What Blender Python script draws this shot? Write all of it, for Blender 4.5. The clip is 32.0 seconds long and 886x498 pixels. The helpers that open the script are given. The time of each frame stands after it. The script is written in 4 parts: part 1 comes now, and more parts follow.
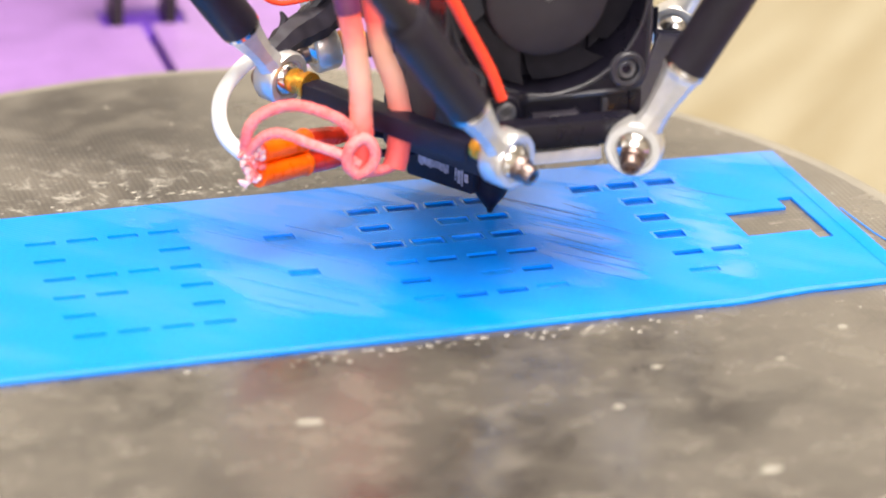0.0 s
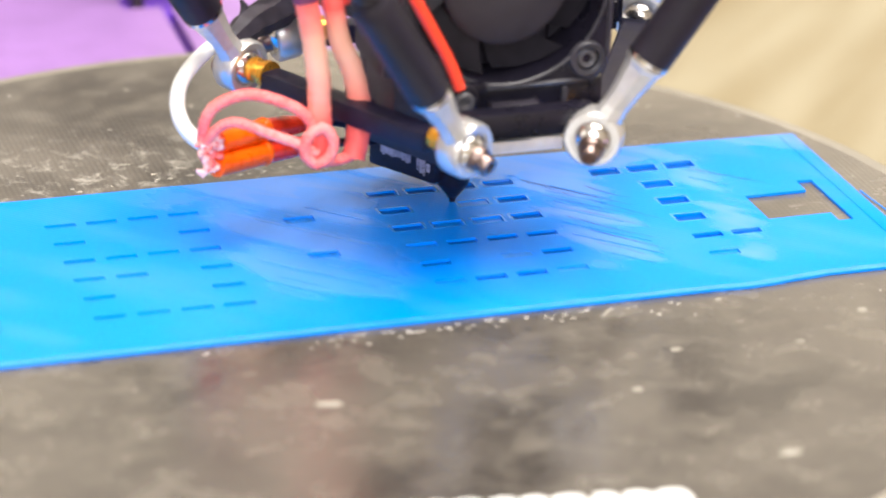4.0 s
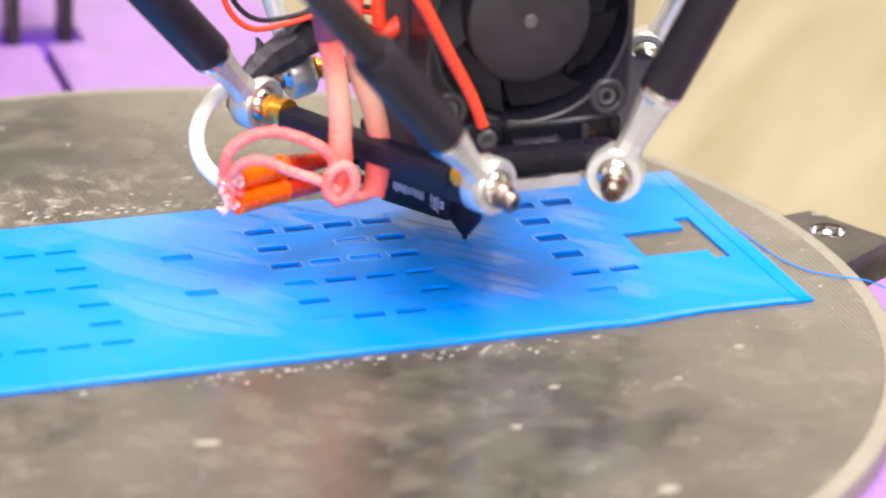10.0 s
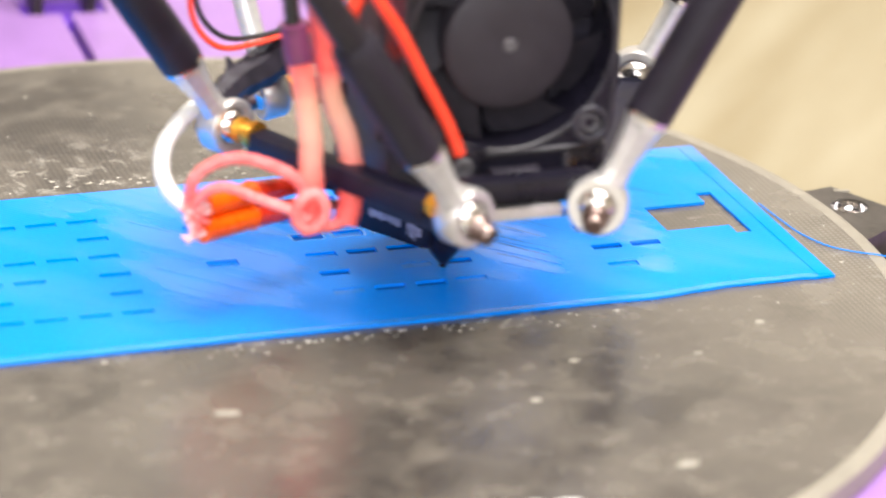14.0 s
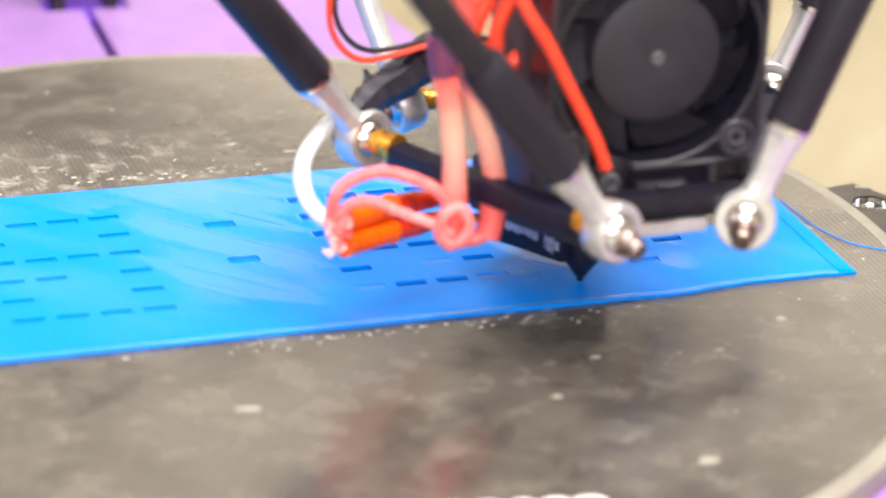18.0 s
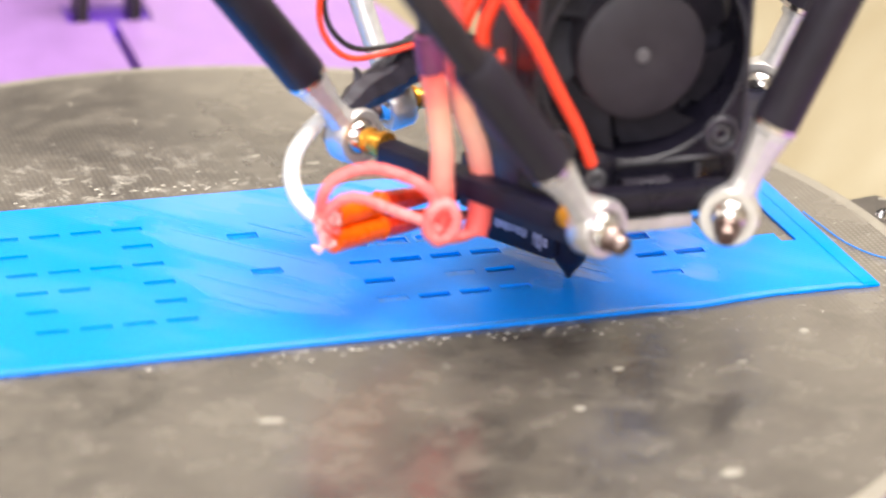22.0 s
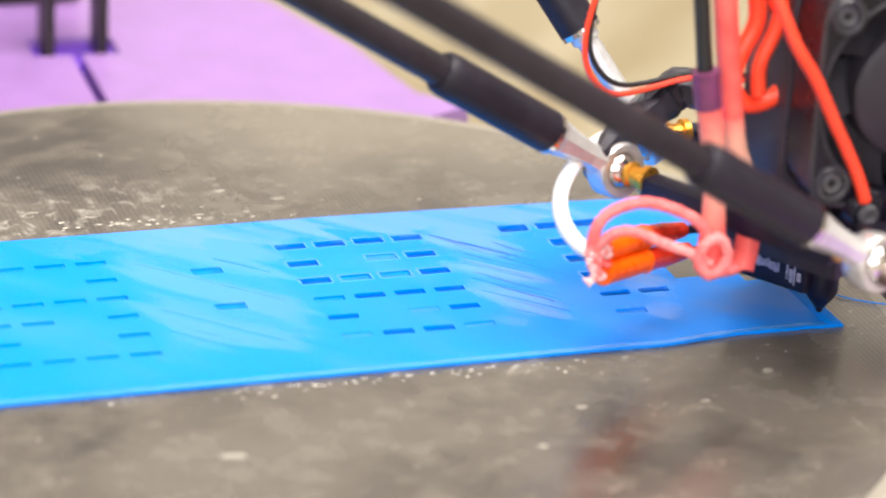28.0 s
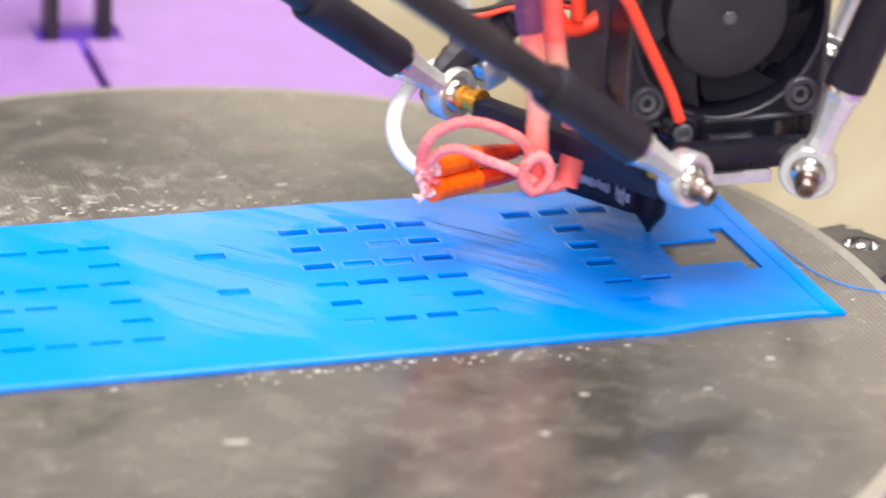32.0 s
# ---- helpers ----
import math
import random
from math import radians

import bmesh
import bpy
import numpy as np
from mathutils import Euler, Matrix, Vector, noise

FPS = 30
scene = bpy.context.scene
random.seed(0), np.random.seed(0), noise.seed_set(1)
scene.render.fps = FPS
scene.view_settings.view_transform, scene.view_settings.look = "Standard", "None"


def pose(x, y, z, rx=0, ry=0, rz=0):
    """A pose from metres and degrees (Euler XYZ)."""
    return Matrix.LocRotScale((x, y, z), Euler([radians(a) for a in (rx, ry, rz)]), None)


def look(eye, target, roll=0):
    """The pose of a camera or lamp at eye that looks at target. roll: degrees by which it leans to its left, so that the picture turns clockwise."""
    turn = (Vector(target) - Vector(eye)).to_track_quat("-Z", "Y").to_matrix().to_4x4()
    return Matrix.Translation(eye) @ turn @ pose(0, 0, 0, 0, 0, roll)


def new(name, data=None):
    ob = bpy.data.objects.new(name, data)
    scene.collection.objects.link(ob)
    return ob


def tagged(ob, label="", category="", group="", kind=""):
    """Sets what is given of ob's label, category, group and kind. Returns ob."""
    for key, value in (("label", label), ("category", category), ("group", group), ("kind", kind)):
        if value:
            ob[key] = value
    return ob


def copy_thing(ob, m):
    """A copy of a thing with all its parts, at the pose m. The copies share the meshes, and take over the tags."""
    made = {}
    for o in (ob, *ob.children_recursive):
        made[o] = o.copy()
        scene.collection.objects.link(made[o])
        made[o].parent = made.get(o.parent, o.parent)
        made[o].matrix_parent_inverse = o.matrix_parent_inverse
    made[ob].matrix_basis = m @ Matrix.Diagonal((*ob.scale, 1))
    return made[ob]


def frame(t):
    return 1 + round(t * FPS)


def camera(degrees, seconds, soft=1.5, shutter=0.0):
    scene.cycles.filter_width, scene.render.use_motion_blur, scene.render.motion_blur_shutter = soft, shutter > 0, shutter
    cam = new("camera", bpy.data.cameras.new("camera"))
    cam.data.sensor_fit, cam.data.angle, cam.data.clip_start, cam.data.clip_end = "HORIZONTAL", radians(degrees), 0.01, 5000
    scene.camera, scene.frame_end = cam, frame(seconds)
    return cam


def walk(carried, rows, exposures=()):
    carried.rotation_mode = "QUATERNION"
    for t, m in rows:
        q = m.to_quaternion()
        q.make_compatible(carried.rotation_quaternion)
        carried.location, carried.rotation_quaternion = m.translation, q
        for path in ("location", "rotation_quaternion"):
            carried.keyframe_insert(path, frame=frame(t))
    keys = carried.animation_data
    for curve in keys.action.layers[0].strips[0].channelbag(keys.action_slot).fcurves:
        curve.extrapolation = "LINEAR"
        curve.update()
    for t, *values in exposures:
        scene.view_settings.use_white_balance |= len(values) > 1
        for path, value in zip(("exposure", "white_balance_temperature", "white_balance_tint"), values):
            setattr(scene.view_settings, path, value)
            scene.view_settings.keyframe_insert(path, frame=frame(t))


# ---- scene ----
cam = camera(15.0, 32.0, soft=1.9, shutter=0.5)
cam.data.dof.use_dof, cam.data.dof.focus_distance, cam.data.dof.aperture_fstop = True, 0.620, 12.5
EYE = (-0.1517, -0.5220, 0.2361)
PATH = [
    (0, 67.354, -1.374, -17.992), (0.5, 67.274, -1.265, -17.953), (1, 67.381, -1.288, -17.840),
    (1.5, 67.163, -1.269, -17.783), (2, 67.219, -1.233, -17.713), (2.5, 67.341, -1.274, -17.701),
    (3, 67.315, -1.347, -17.624), (3.5, 67.091, -1.316, -17.709), (5.5, 66.953, -1.147, -17.240),
    (6, 66.814, -1.018, -17.162), (6.5, 66.889, -0.949, -17.607), (7, 66.854, -1.084, -17.718),
    (7.5, 66.941, -1.313, -17.964), (8, 66.977, -1.406, -18.322), (8.5, 67.201, -1.571, -18.386),
    (9, 67.003, -1.628, -18.738), (9.5, 67.067, -1.843, -18.898), (10, 67.750, -1.997, -19.620),
    (10.5, 67.953, -2.134, -19.989), (11, 68.183, -2.263, -20.469), (11.5, 67.889, -2.114, -20.204),
    (12, 67.816, -2.279, -19.852), (12.5, 67.695, -2.341, -19.633), (13, 67.606, -2.376, -19.537),
    (13.5, 67.294, -2.327, -19.156), (14, 67.261, -2.331, -19.089), (14.5, 67.161, -2.228, -18.999),
    (16.5, 67.187, -2.424, -18.792), (17, 67.190, -2.391, -18.797), (17.5, 67.069, -2.347, -18.733),
    (18, 67.182, -2.260, -18.729), (18.5, 67.427, -2.143, -18.790), (19, 67.513, -2.243, -18.848),
    (19.5, 67.517, -2.202, -18.636), (20, 67.636, -1.991, -18.438), (20.5, 67.402, -1.950, -18.516),
    (21, 67.405, -2.120, -18.372), (21.5, 67.419, -2.173, -18.413), (22, 67.369, -2.135, -18.356),
    (22.5, 67.295, -2.205, -18.344), (23, 67.515, -2.193, -18.475), (23.5, 67.424, -2.214, -18.244),
    (24, 67.637, -2.351, -18.690), (24.5, 67.707, -2.481, -18.570), (26.5, 67.899, -2.580, -18.212),
    (27, 67.974, -2.515, -18.497), (27.5, 68.036, -2.745, -18.690), (28, 68.012, -2.831, -18.724),
    (28.5, 67.998, -2.893, -18.532), (29, 68.062, -2.930, -18.746), (29.5, 67.955, -3.056, -18.520),
    (30, 67.976, -3.142, -18.516), (30.5, 67.842, -3.194, -18.610), (31, 67.829, -3.168, -18.622),
    (31.5, 67.799, -3.161, -18.240), (32, 67.780, -3.017, -18.592),
]
BALANCE = [(0, -0.20, 6600, 9), (3, -0.20, 6560, 9), (6, -0.20, 6130, 8.5), (8, -0.19, 6200, 8.5), (9, -0.21, 6380, 9), (14, -0.17, 6330, 9), (20, -0.14, 6320, 9), (22, -0.14, 6380, 9.5),
           (23, -0.13, 6550, 10), (24.5, -0.16, 6420, 9.5), (27, -0.20, 6400, 9.5), (30, -0.29, 6250, 10), (31, -0.27, 6480, 10.5), (32, -0.34, 6050, 10.5)]
walk(cam, [(t, pose(*EYE, rx, ry, rz)) for t, rx, ry, rz in PATH], BALANCE)

# ---- light: two added, unseen sources, one overhead and one behind the camera ----
world = bpy.data.worlds.new("world")
scene.world = world
world.use_nodes = True
wn = world.node_tree.nodes
wn["Background"].inputs[0].default_value = (0.75, 0.85, 1.0, 1)
wn["Background"].inputs[1].default_value = 1.0


def area_lamp(name, where, target, sx, sy, power, colour):
    data = bpy.data.lights.new(name, "AREA")
    data.shape, data.size, data.size_y, data.energy, data.color = "RECTANGLE", sx, sy, power, colour
    ob = new(name, data)
    ob.matrix_world = look(where, target)
    return ob


area_lamp("overhead_fill_light", (0.33, -0.35, 1.555), (0.33, -0.35, 0), 1.3, 1.3, 84, (1.0, 0.93, 0.87))
area_lamp("front_fill_light", (-0.75, -1.79, 0.95), (0.1, 0.1, 0.0), 1.56, 1.06, 46, (0.97, 0.97, 1.0))


# ---- materials ----
def material(name, colour, rough=0.5, metal=0.0, spread=0.15, scale=400.0, bump=0.0, bump_scale=2000.0, coat=0.0, spec=0.5,
             second=None, streak=(1, 1, 1), turn=0):
    """A plain surface whose colour drifts at two scales, with fine relief. Scales are per metre."""
    m = bpy.data.materials.new(name)
    m.use_nodes = True
    nt = m.node_tree
    n, l = nt.nodes, nt.links
    b = n["Principled BSDF"]
    b.inputs["Roughness"].default_value, b.inputs["Metallic"].default_value = rough, metal
    b.inputs["Coat Weight"].default_value, b.inputs["Specular IOR Level"].default_value = coat, spec
    co = n.new("ShaderNodeTexCoord")
    mp = n.new("ShaderNodeMapping")
    mp.inputs["Scale"].default_value = streak
    if turn:
        tn = n.new("ShaderNodeMapping")
        tn.inputs["Rotation"].default_value = (0, 0, radians(-turn))
        l.new(co.outputs["Object"], tn.inputs[0]), l.new(tn.outputs[0], mp.inputs[0])
    else:
        l.new(co.outputs["Object"], mp.inputs[0])
    big = n.new("ShaderNodeTexNoise")
    big.inputs["Scale"].default_value, big.inputs["Detail"].default_value = scale * 0.15, 4
    fine = n.new("ShaderNodeTexNoise")
    fine.inputs["Scale"].default_value, fine.inputs["Detail"].default_value = scale, 6
    for x in (big, fine):
        l.new(mp.outputs[0], x.inputs["Vector"])
    add = n.new("ShaderNodeMath")
    add.operation = "ADD"
    l.new(big.outputs["Fac"], add.inputs[0]), l.new(fine.outputs["Fac"], add.inputs[1])
    ramp = n.new("ShaderNodeMapRange")
    ramp.inputs[1].default_value, ramp.inputs[2].default_value = 0.7, 1.3
    l.new(add.outputs[0], ramp.inputs[0])
    mix = n.new("ShaderNodeMix")
    mix.data_type = "RGBA"
    dark = [c * (1 - spread) for c in colour]
    light = list(second) if second else [min(1, c * (1 + spread)) for c in colour]
    mix.inputs[6].default_value, mix.inputs[7].default_value = (*dark, 1), (*light, 1)
    l.new(ramp.outputs[0], mix.inputs[0]), l.new(mix.outputs[2], b.inputs["Base Color"])
    rr = n.new("ShaderNodeMapRange")
    rr.inputs[3].default_value, rr.inputs[4].default_value = max(0.03, rough * 0.8), min(1, rough * 1.25)
    l.new(fine.outputs["Fac"], rr.inputs[0]), l.new(rr.outputs[0], b.inputs["Roughness"])
    if bump:
        bn = n.new("ShaderNodeTexNoise")
        bn.inputs["Scale"].default_value, bn.inputs["Detail"].default_value = bump_scale, 3
        l.new(mp.outputs[0], bn.inputs["Vector"])
        bu = n.new("ShaderNodeBump")
        bu.inputs["Strength"].default_value, bu.inputs["Distance"].default_value = bump, 0.0002
        l.new(bn.outputs["Fac"], bu.inputs["Height"]), l.new(bu.outputs[0], b.inputs["Normal"])
    return m


def bed_material():
    """Dark coated glass with a fine printed dot grid, cloudy films of old glue, smears and pale scraped marks."""
    m = bpy.data.materials.new("coated_glass")
    m.use_nodes = True
    n, l = m.node_tree.nodes, m.node_tree.links
    b = n["Principled BSDF"]
    b.inputs["IOR"].default_value, b.inputs["Specular IOR Level"].default_value = 1.6, 0.72
    co = n.new("ShaderNodeTexCoord")
    xyz = n.new("ShaderNodeSeparateXYZ")
    l.new(co.outputs["Object"], xyz.inputs[0])

    def clip_range(socket, lo, hi):
        r = n.new("ShaderNodeMapRange")
        r.interpolation_type = "SMOOTHSTEP"
        r.inputs[1].default_value, r.inputs[2].default_value = lo, hi
        l.new(socket, r.inputs[0])
        return r.outputs[0]

    def falling(socket, lo, hi):
        r = n.new("ShaderNodeMapRange")
        r.inputs[1].default_value, r.inputs[2].default_value, r.inputs[3].default_value, r.inputs[4].default_value = lo, hi, 1.0, 0.0
        l.new(socket, r.inputs[0])
        return r.outputs[0]

    def times(a, c):
        k = n.new("ShaderNodeMath")
        k.operation = "MULTIPLY"
        l.new(a, k.inputs[0])
        if isinstance(c, (int, float)):
            k.inputs[1].default_value = c
        else:
            l.new(c, k.inputs[1])
        return k.outputs[0]

    def cloud(sx, sy, turn, shift, detail, rough, bent, lo, hi):
        mp = n.new("ShaderNodeMapping")
        mp.inputs["Scale"].default_value, mp.inputs["Rotation"].default_value = (sx, sy, 1), (0, 0, radians(turn))
        mp.inputs["Location"].default_value = (shift, shift * 0.37, 0)
        l.new(co.outputs["Object"], mp.inputs[0])
        t = n.new("ShaderNodeTexNoise")
        t.inputs["Scale"].default_value, t.inputs["Detail"].default_value = 1.0, detail
        t.inputs["Roughness"].default_value, t.inputs["Distortion"].default_value = rough, bent
        l.new(mp.outputs[0], t.inputs["Vector"])
        return clip_range(t.outputs["Fac"], lo, hi)

    vo = n.new("ShaderNodeTexVoronoi")
    vo.inputs["Scale"].default_value, vo.inputs["Randomness"].default_value = 950, 0.0
    l.new(co.outputs["Object"], vo.inputs["Vector"])
    dot = falling(vo.outputs["Distance"], 0.25, 0.5)
    film = cloud(26, 30, 10, 3.1, 5, 0.55, 0.4, 0.34, 0.68)
    blot = cloud(95, 115, 20, 7.7, 6, 0.60, 0.35, 0.44, 0.74)
    smear = cloud(170, 330, 8, 1.3, 5, 0.6, 0.3, 0.58, 0.80)
    speck = cloud(480, 560, 17, 5.9, 2, 0.5, 0.2, 0.70, 0.80)
    grain = cloud(1100, 1100, 0, 4.4, 3, 0.7, 0.0, 0.35, 0.75)
    # the scraped zone behind the print
    zone = times(clip_range(xyz.outputs["Y"], 0.036, 0.058), falling(xyz.outputs["X"], -0.010, 0.030))
    scraped = times(times(zone, falling(xyz.outputs["Y"], 0.056, 0.084)), cloud(230, 190, -20, 2.2, 9, 0.74, 0.6, 0.50, 0.66))
    # far right and right end: the room's cream reflection put into the colour
    dull = times(clip_range(xyz.outputs["X"], -0.005, 0.05), clip_range(xyz.outputs["Y"], 0.05, 0.10))
    worn = clip_range(xyz.outputs["X"], 0.060, 0.115)
    end = times(clip_range(xyz.outputs["X"], 0.092, 0.108), dot)

    rgb = n.new("ShaderNodeRGB")
    rgb.outputs[0].default_value = (0.052, 0.045, 0.039, 1)
    last = rgb.outputs[0]
    for fac, amount, colour in ((film, 0.70, (0.138, 0.121, 0.099)), (blot, 0.55, (0.200, 0.177, 0.144)), (worn, 0.36, (0.235, 0.205, 0.160)), (dull, 0.55, (0.255, 0.225, 0.172)),
                                (grain, 0.16, (0.03, 0.027, 0.024)), (dot, 0.08, (0.3, 0.28, 0.25)), (smear, 0.35, (0.36, 0.33, 0.285)), (end, 0.28, (0.38, 0.35, 0.30)),
                                (times(zone, dot), 0.30, (0.20, 0.18, 0.15)), (scraped, 0.75, (0.50, 0.47, 0.41)), (speck, 0.8, (0.60, 0.56, 0.50))):
        mix = n.new("ShaderNodeMix")
        mix.data_type = "RGBA"
        mix.inputs[7].default_value = (*colour, 1)
        l.new(times(fac, amount), mix.inputs[0]), l.new(last, mix.inputs[6])
        last = mix.outputs[2]
    l.new(last, b.inputs["Base Color"])
    # glue films are duller than the bare glass
    ro = n.new("ShaderNodeMapRange")
    ro.inputs[3].default_value, ro.inputs[4].default_value = 0.15, 0.36
    both = n.new("ShaderNodeMath")
    both.operation = "MULTIPLY_ADD"
    both.inputs[1].default_value = 0.5
    half = times(blot, 0.5)
    l.new(film, both.inputs[0]), l.new(half, both.inputs[2]), l.new(both.outputs[0], ro.inputs[0])
    rz = n.new("ShaderNodeMath")
    rz.operation = "MULTIPLY_ADD"
    rz.inputs[1].default_value = 0.2
    l.new(zone, rz.inputs[0]), l.new(ro.outputs[0], rz.inputs[2]), l.new(rz.outputs[0], b.inputs["Roughness"])
    bu = n.new("ShaderNodeBump")
    bu.inputs["Strength"].default_value, bu.inputs["Distance"].default_value = 0.12, 0.0001
    l.new(dot, bu.inputs["Height"]), l.new(bu.outputs[0], b.inputs["Normal"])
    return m


def filament_material():
    """Blue printed plastic: diagonal extrusion lines, ironed glossy zones between the digits with their sheen tinted
    in, and duller fill round the slots.
    """
    m = bpy.data.materials.new("blue_filament")
    m.use_nodes = True
    n, l = m.node_tree.nodes, m.node_tree.links
    b = n["Principled BSDF"]
    co = n.new("ShaderNodeTexCoord")

    def op(kind, a, c):
        k = n.new("ShaderNodeMath")
        k.operation = kind
        for i, v in enumerate((a, c)):
            if isinstance(v, (int, float)):
                k.inputs[i].default_value = v
            else:
                l.new(v, k.inputs[i])
        return k.outputs[0]

    def ramp(socket, lo, hi, a=0.0, c=1.0):
        r = n.new("ShaderNodeMapRange")
        r.interpolation_type = "SMOOTHSTEP"
        r.inputs[1].default_value, r.inputs[2].default_value, r.inputs[3].default_value, r.inputs[4].default_value = lo, hi, a, c
        l.new(socket, r.inputs[0])
        return r.outputs[0]

    def diagonal(sx, sy, detail, rough, shift=0.0):
        mp = n.new("ShaderNodeMapping")
        mp.vector_type = "POINT"
        mp.inputs["Rotation"].default_value, mp.inputs["Scale"].default_value = (0, 0, radians(45)), (1, 1, 1)
        l.new(co.outputs["Object"], mp.inputs[0])
        mq = n.new("ShaderNodeMapping")
        mq.inputs["Scale"].default_value, mq.inputs["Location"].default_value = (sx, sy, 1), (shift, shift, 0)
        l.new(mp.outputs[0], mq.inputs[0])
        t = n.new("ShaderNodeTexNoise")
        t.inputs["Scale"].default_value, t.inputs["Detail"].default_value, t.inputs["Roughness"].default_value = 1.0, detail, rough
        l.new(mq.outputs[0], t.inputs["Vector"])
        return t.outputs["Fac"]

    mp = n.new("ShaderNodeMapping")
    mp.inputs["Rotation"].default_value = (0, 0, radians(-45))
    l.new(co.outputs["Object"], mp.inputs[0])
    wv = n.new("ShaderNodeTexWave")
    wv.inputs["Scale"].default_value, wv.inputs["Distortion"].default_value, wv.inputs["Detail"].default_value = 360, 0.3, 1
    l.new(mp.outputs[0], wv.inputs["Vector"])
    xyz = n.new("ShaderNodeSeparateXYZ")
    l.new(co.outputs["Object"], xyz.inputs[0])
    # ragged borders of the fill zones
    rag = diagonal(5, 170, 1.5, 0.5)
    x = op("ADD", xyz.outputs["X"], op("MULTIPLY", op("SUBTRACT", rag, 0.5), 0.020))
    y = op("ADD", xyz.outputs["Y"], op("MULTIPLY", op("SUBTRACT", rag, 0.5), 0.022))

    def between(v, lo, hi, soft=0.0035):
        return op("MULTIPLY", ramp(v, lo - soft, lo + soft), ramp(v, hi - soft, hi + soft, 1.0, 0.0))

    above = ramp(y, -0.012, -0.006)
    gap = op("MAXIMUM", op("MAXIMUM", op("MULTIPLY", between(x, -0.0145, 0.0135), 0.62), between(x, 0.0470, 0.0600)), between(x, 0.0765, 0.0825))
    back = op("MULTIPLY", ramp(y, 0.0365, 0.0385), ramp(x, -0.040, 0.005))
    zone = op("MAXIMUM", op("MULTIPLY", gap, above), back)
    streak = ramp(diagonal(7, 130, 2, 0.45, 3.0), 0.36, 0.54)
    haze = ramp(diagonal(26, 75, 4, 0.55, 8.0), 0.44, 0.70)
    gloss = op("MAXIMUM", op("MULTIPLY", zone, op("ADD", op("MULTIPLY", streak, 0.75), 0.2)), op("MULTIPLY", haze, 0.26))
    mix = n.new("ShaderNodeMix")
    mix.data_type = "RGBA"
    # second colour: the reflected lavender sheen of the gloss zones, painted into the base
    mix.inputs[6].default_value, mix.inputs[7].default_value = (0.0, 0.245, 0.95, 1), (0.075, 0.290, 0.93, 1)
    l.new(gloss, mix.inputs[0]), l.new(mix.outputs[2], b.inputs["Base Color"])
    l.new(ramp(gloss, 0, 1, 0.30, 0.16), b.inputs["Roughness"])
    l.new(ramp(gloss, 0, 1, 0.11, 0.30), b.inputs["Specular IOR Level"])
    b.inputs["Coat IOR"].default_value, b.inputs["Coat Roughness"].default_value = 1.7, 0.16
    l.new(op("MULTIPLY", gloss, 0.20), b.inputs["Coat Weight"])
    bu = n.new("ShaderNodeBump")
    bu.inputs["Strength"].default_value, bu.inputs["Distance"].default_value = 0.25, 0.0001
    l.new(wv.outputs["Fac"], bu.inputs["Height"]), l.new(bu.outputs[0], b.inputs["Normal"])
    return m


def lead_material():
    """Glass braid on a lead: pink at the foot, tan where the heat has bleached it, red shrink tube further up; heights in metres."""
    m = material("heat_bleached_sleeve", (0.95, 0.40, 0.32), 0.55, 0, 0.15, 500, bump=0.5, bump_scale=2500)
    n, l = m.node_tree.nodes, m.node_tree.links
    b = n["Principled BSDF"]
    co, xyz, no, add = n.new("ShaderNodeTexCoord"), n.new("ShaderNodeSeparateXYZ"), n.new("ShaderNodeTexNoise"), n.new("ShaderNodeMath")
    no.inputs["Scale"].default_value = 160
    l.new(co.outputs["Object"], xyz.inputs[0]), l.new(co.outputs["Object"], no.inputs["Vector"])
    add.operation = "MULTIPLY_ADD"
    add.inputs[1].default_value = 0.010
    l.new(no.outputs["Fac"], add.inputs[0]), l.new(xyz.outputs["Z"], add.inputs[2])
    rng = n.new("ShaderNodeMapRange")
    rng.inputs[1].default_value, rng.inputs[2].default_value = 0.018, 0.078
    l.new(add.outputs[0], rng.inputs[0])
    cr = n.new("ShaderNodeValToRGB")
    stops = ((0.0, (1.0, 0.13, 0.12)), (0.20, (1.0, 0.14, 0.12)), (0.30, (0.95, 0.36, 0.29)), (0.40, (0.88, 0.48, 0.36)), (0.47, (0.86, 0.42, 0.30)), (0.53, (0.95, 0.22, 0.18)), (0.58, (1.0, 0.12, 0.10)), (1.0, (1.0, 0.08, 0.05)))
    while len(cr.color_ramp.elements) < len(stops):
        cr.color_ramp.elements.new(0.5)
    for e, (p, c) in zip(cr.color_ramp.elements, stops):
        e.position, e.color = p, (*c, 1)
    l.new(rng.outputs[0], cr.inputs[0]), l.new(cr.outputs[0], b.inputs["Base Color"])
    return m


BED = bed_material()
BLUE = filament_material()
BLUE_RIM = material("blue_rim", (0.03, 0.27, 0.93), 0.2, spread=0.15, scale=900, spec=0.8)
# darker copies of the blue: shade in seams and slots given as colour
SEAM_SHADE = material("seam_shade_blue", (0.0, 0.036, 0.19), 0.35, spec=0.15, spread=0.4, scale=600)
SHADED_FLOOR = material("shaded_blue_first_layer", (0.0, 0.092, 0.42), 0.4, spec=0.12, spread=0.3, scale=600)
SHADED_FILL = material("shaded_blue_filling", (0.0, 0.190, 0.74), 0.4, spec=0.15, spread=0.3, scale=600)
BLUE_GROOVE = material("blue_line", (0.0, 0.225, 0.86), 0.3, spread=0.2, scale=900)
BLACK = material("black_plastic", (0.026, 0.022, 0.032), 0.42, spec=0.4, spread=0.4, scale=500, bump=0.2, bump_scale=3000)
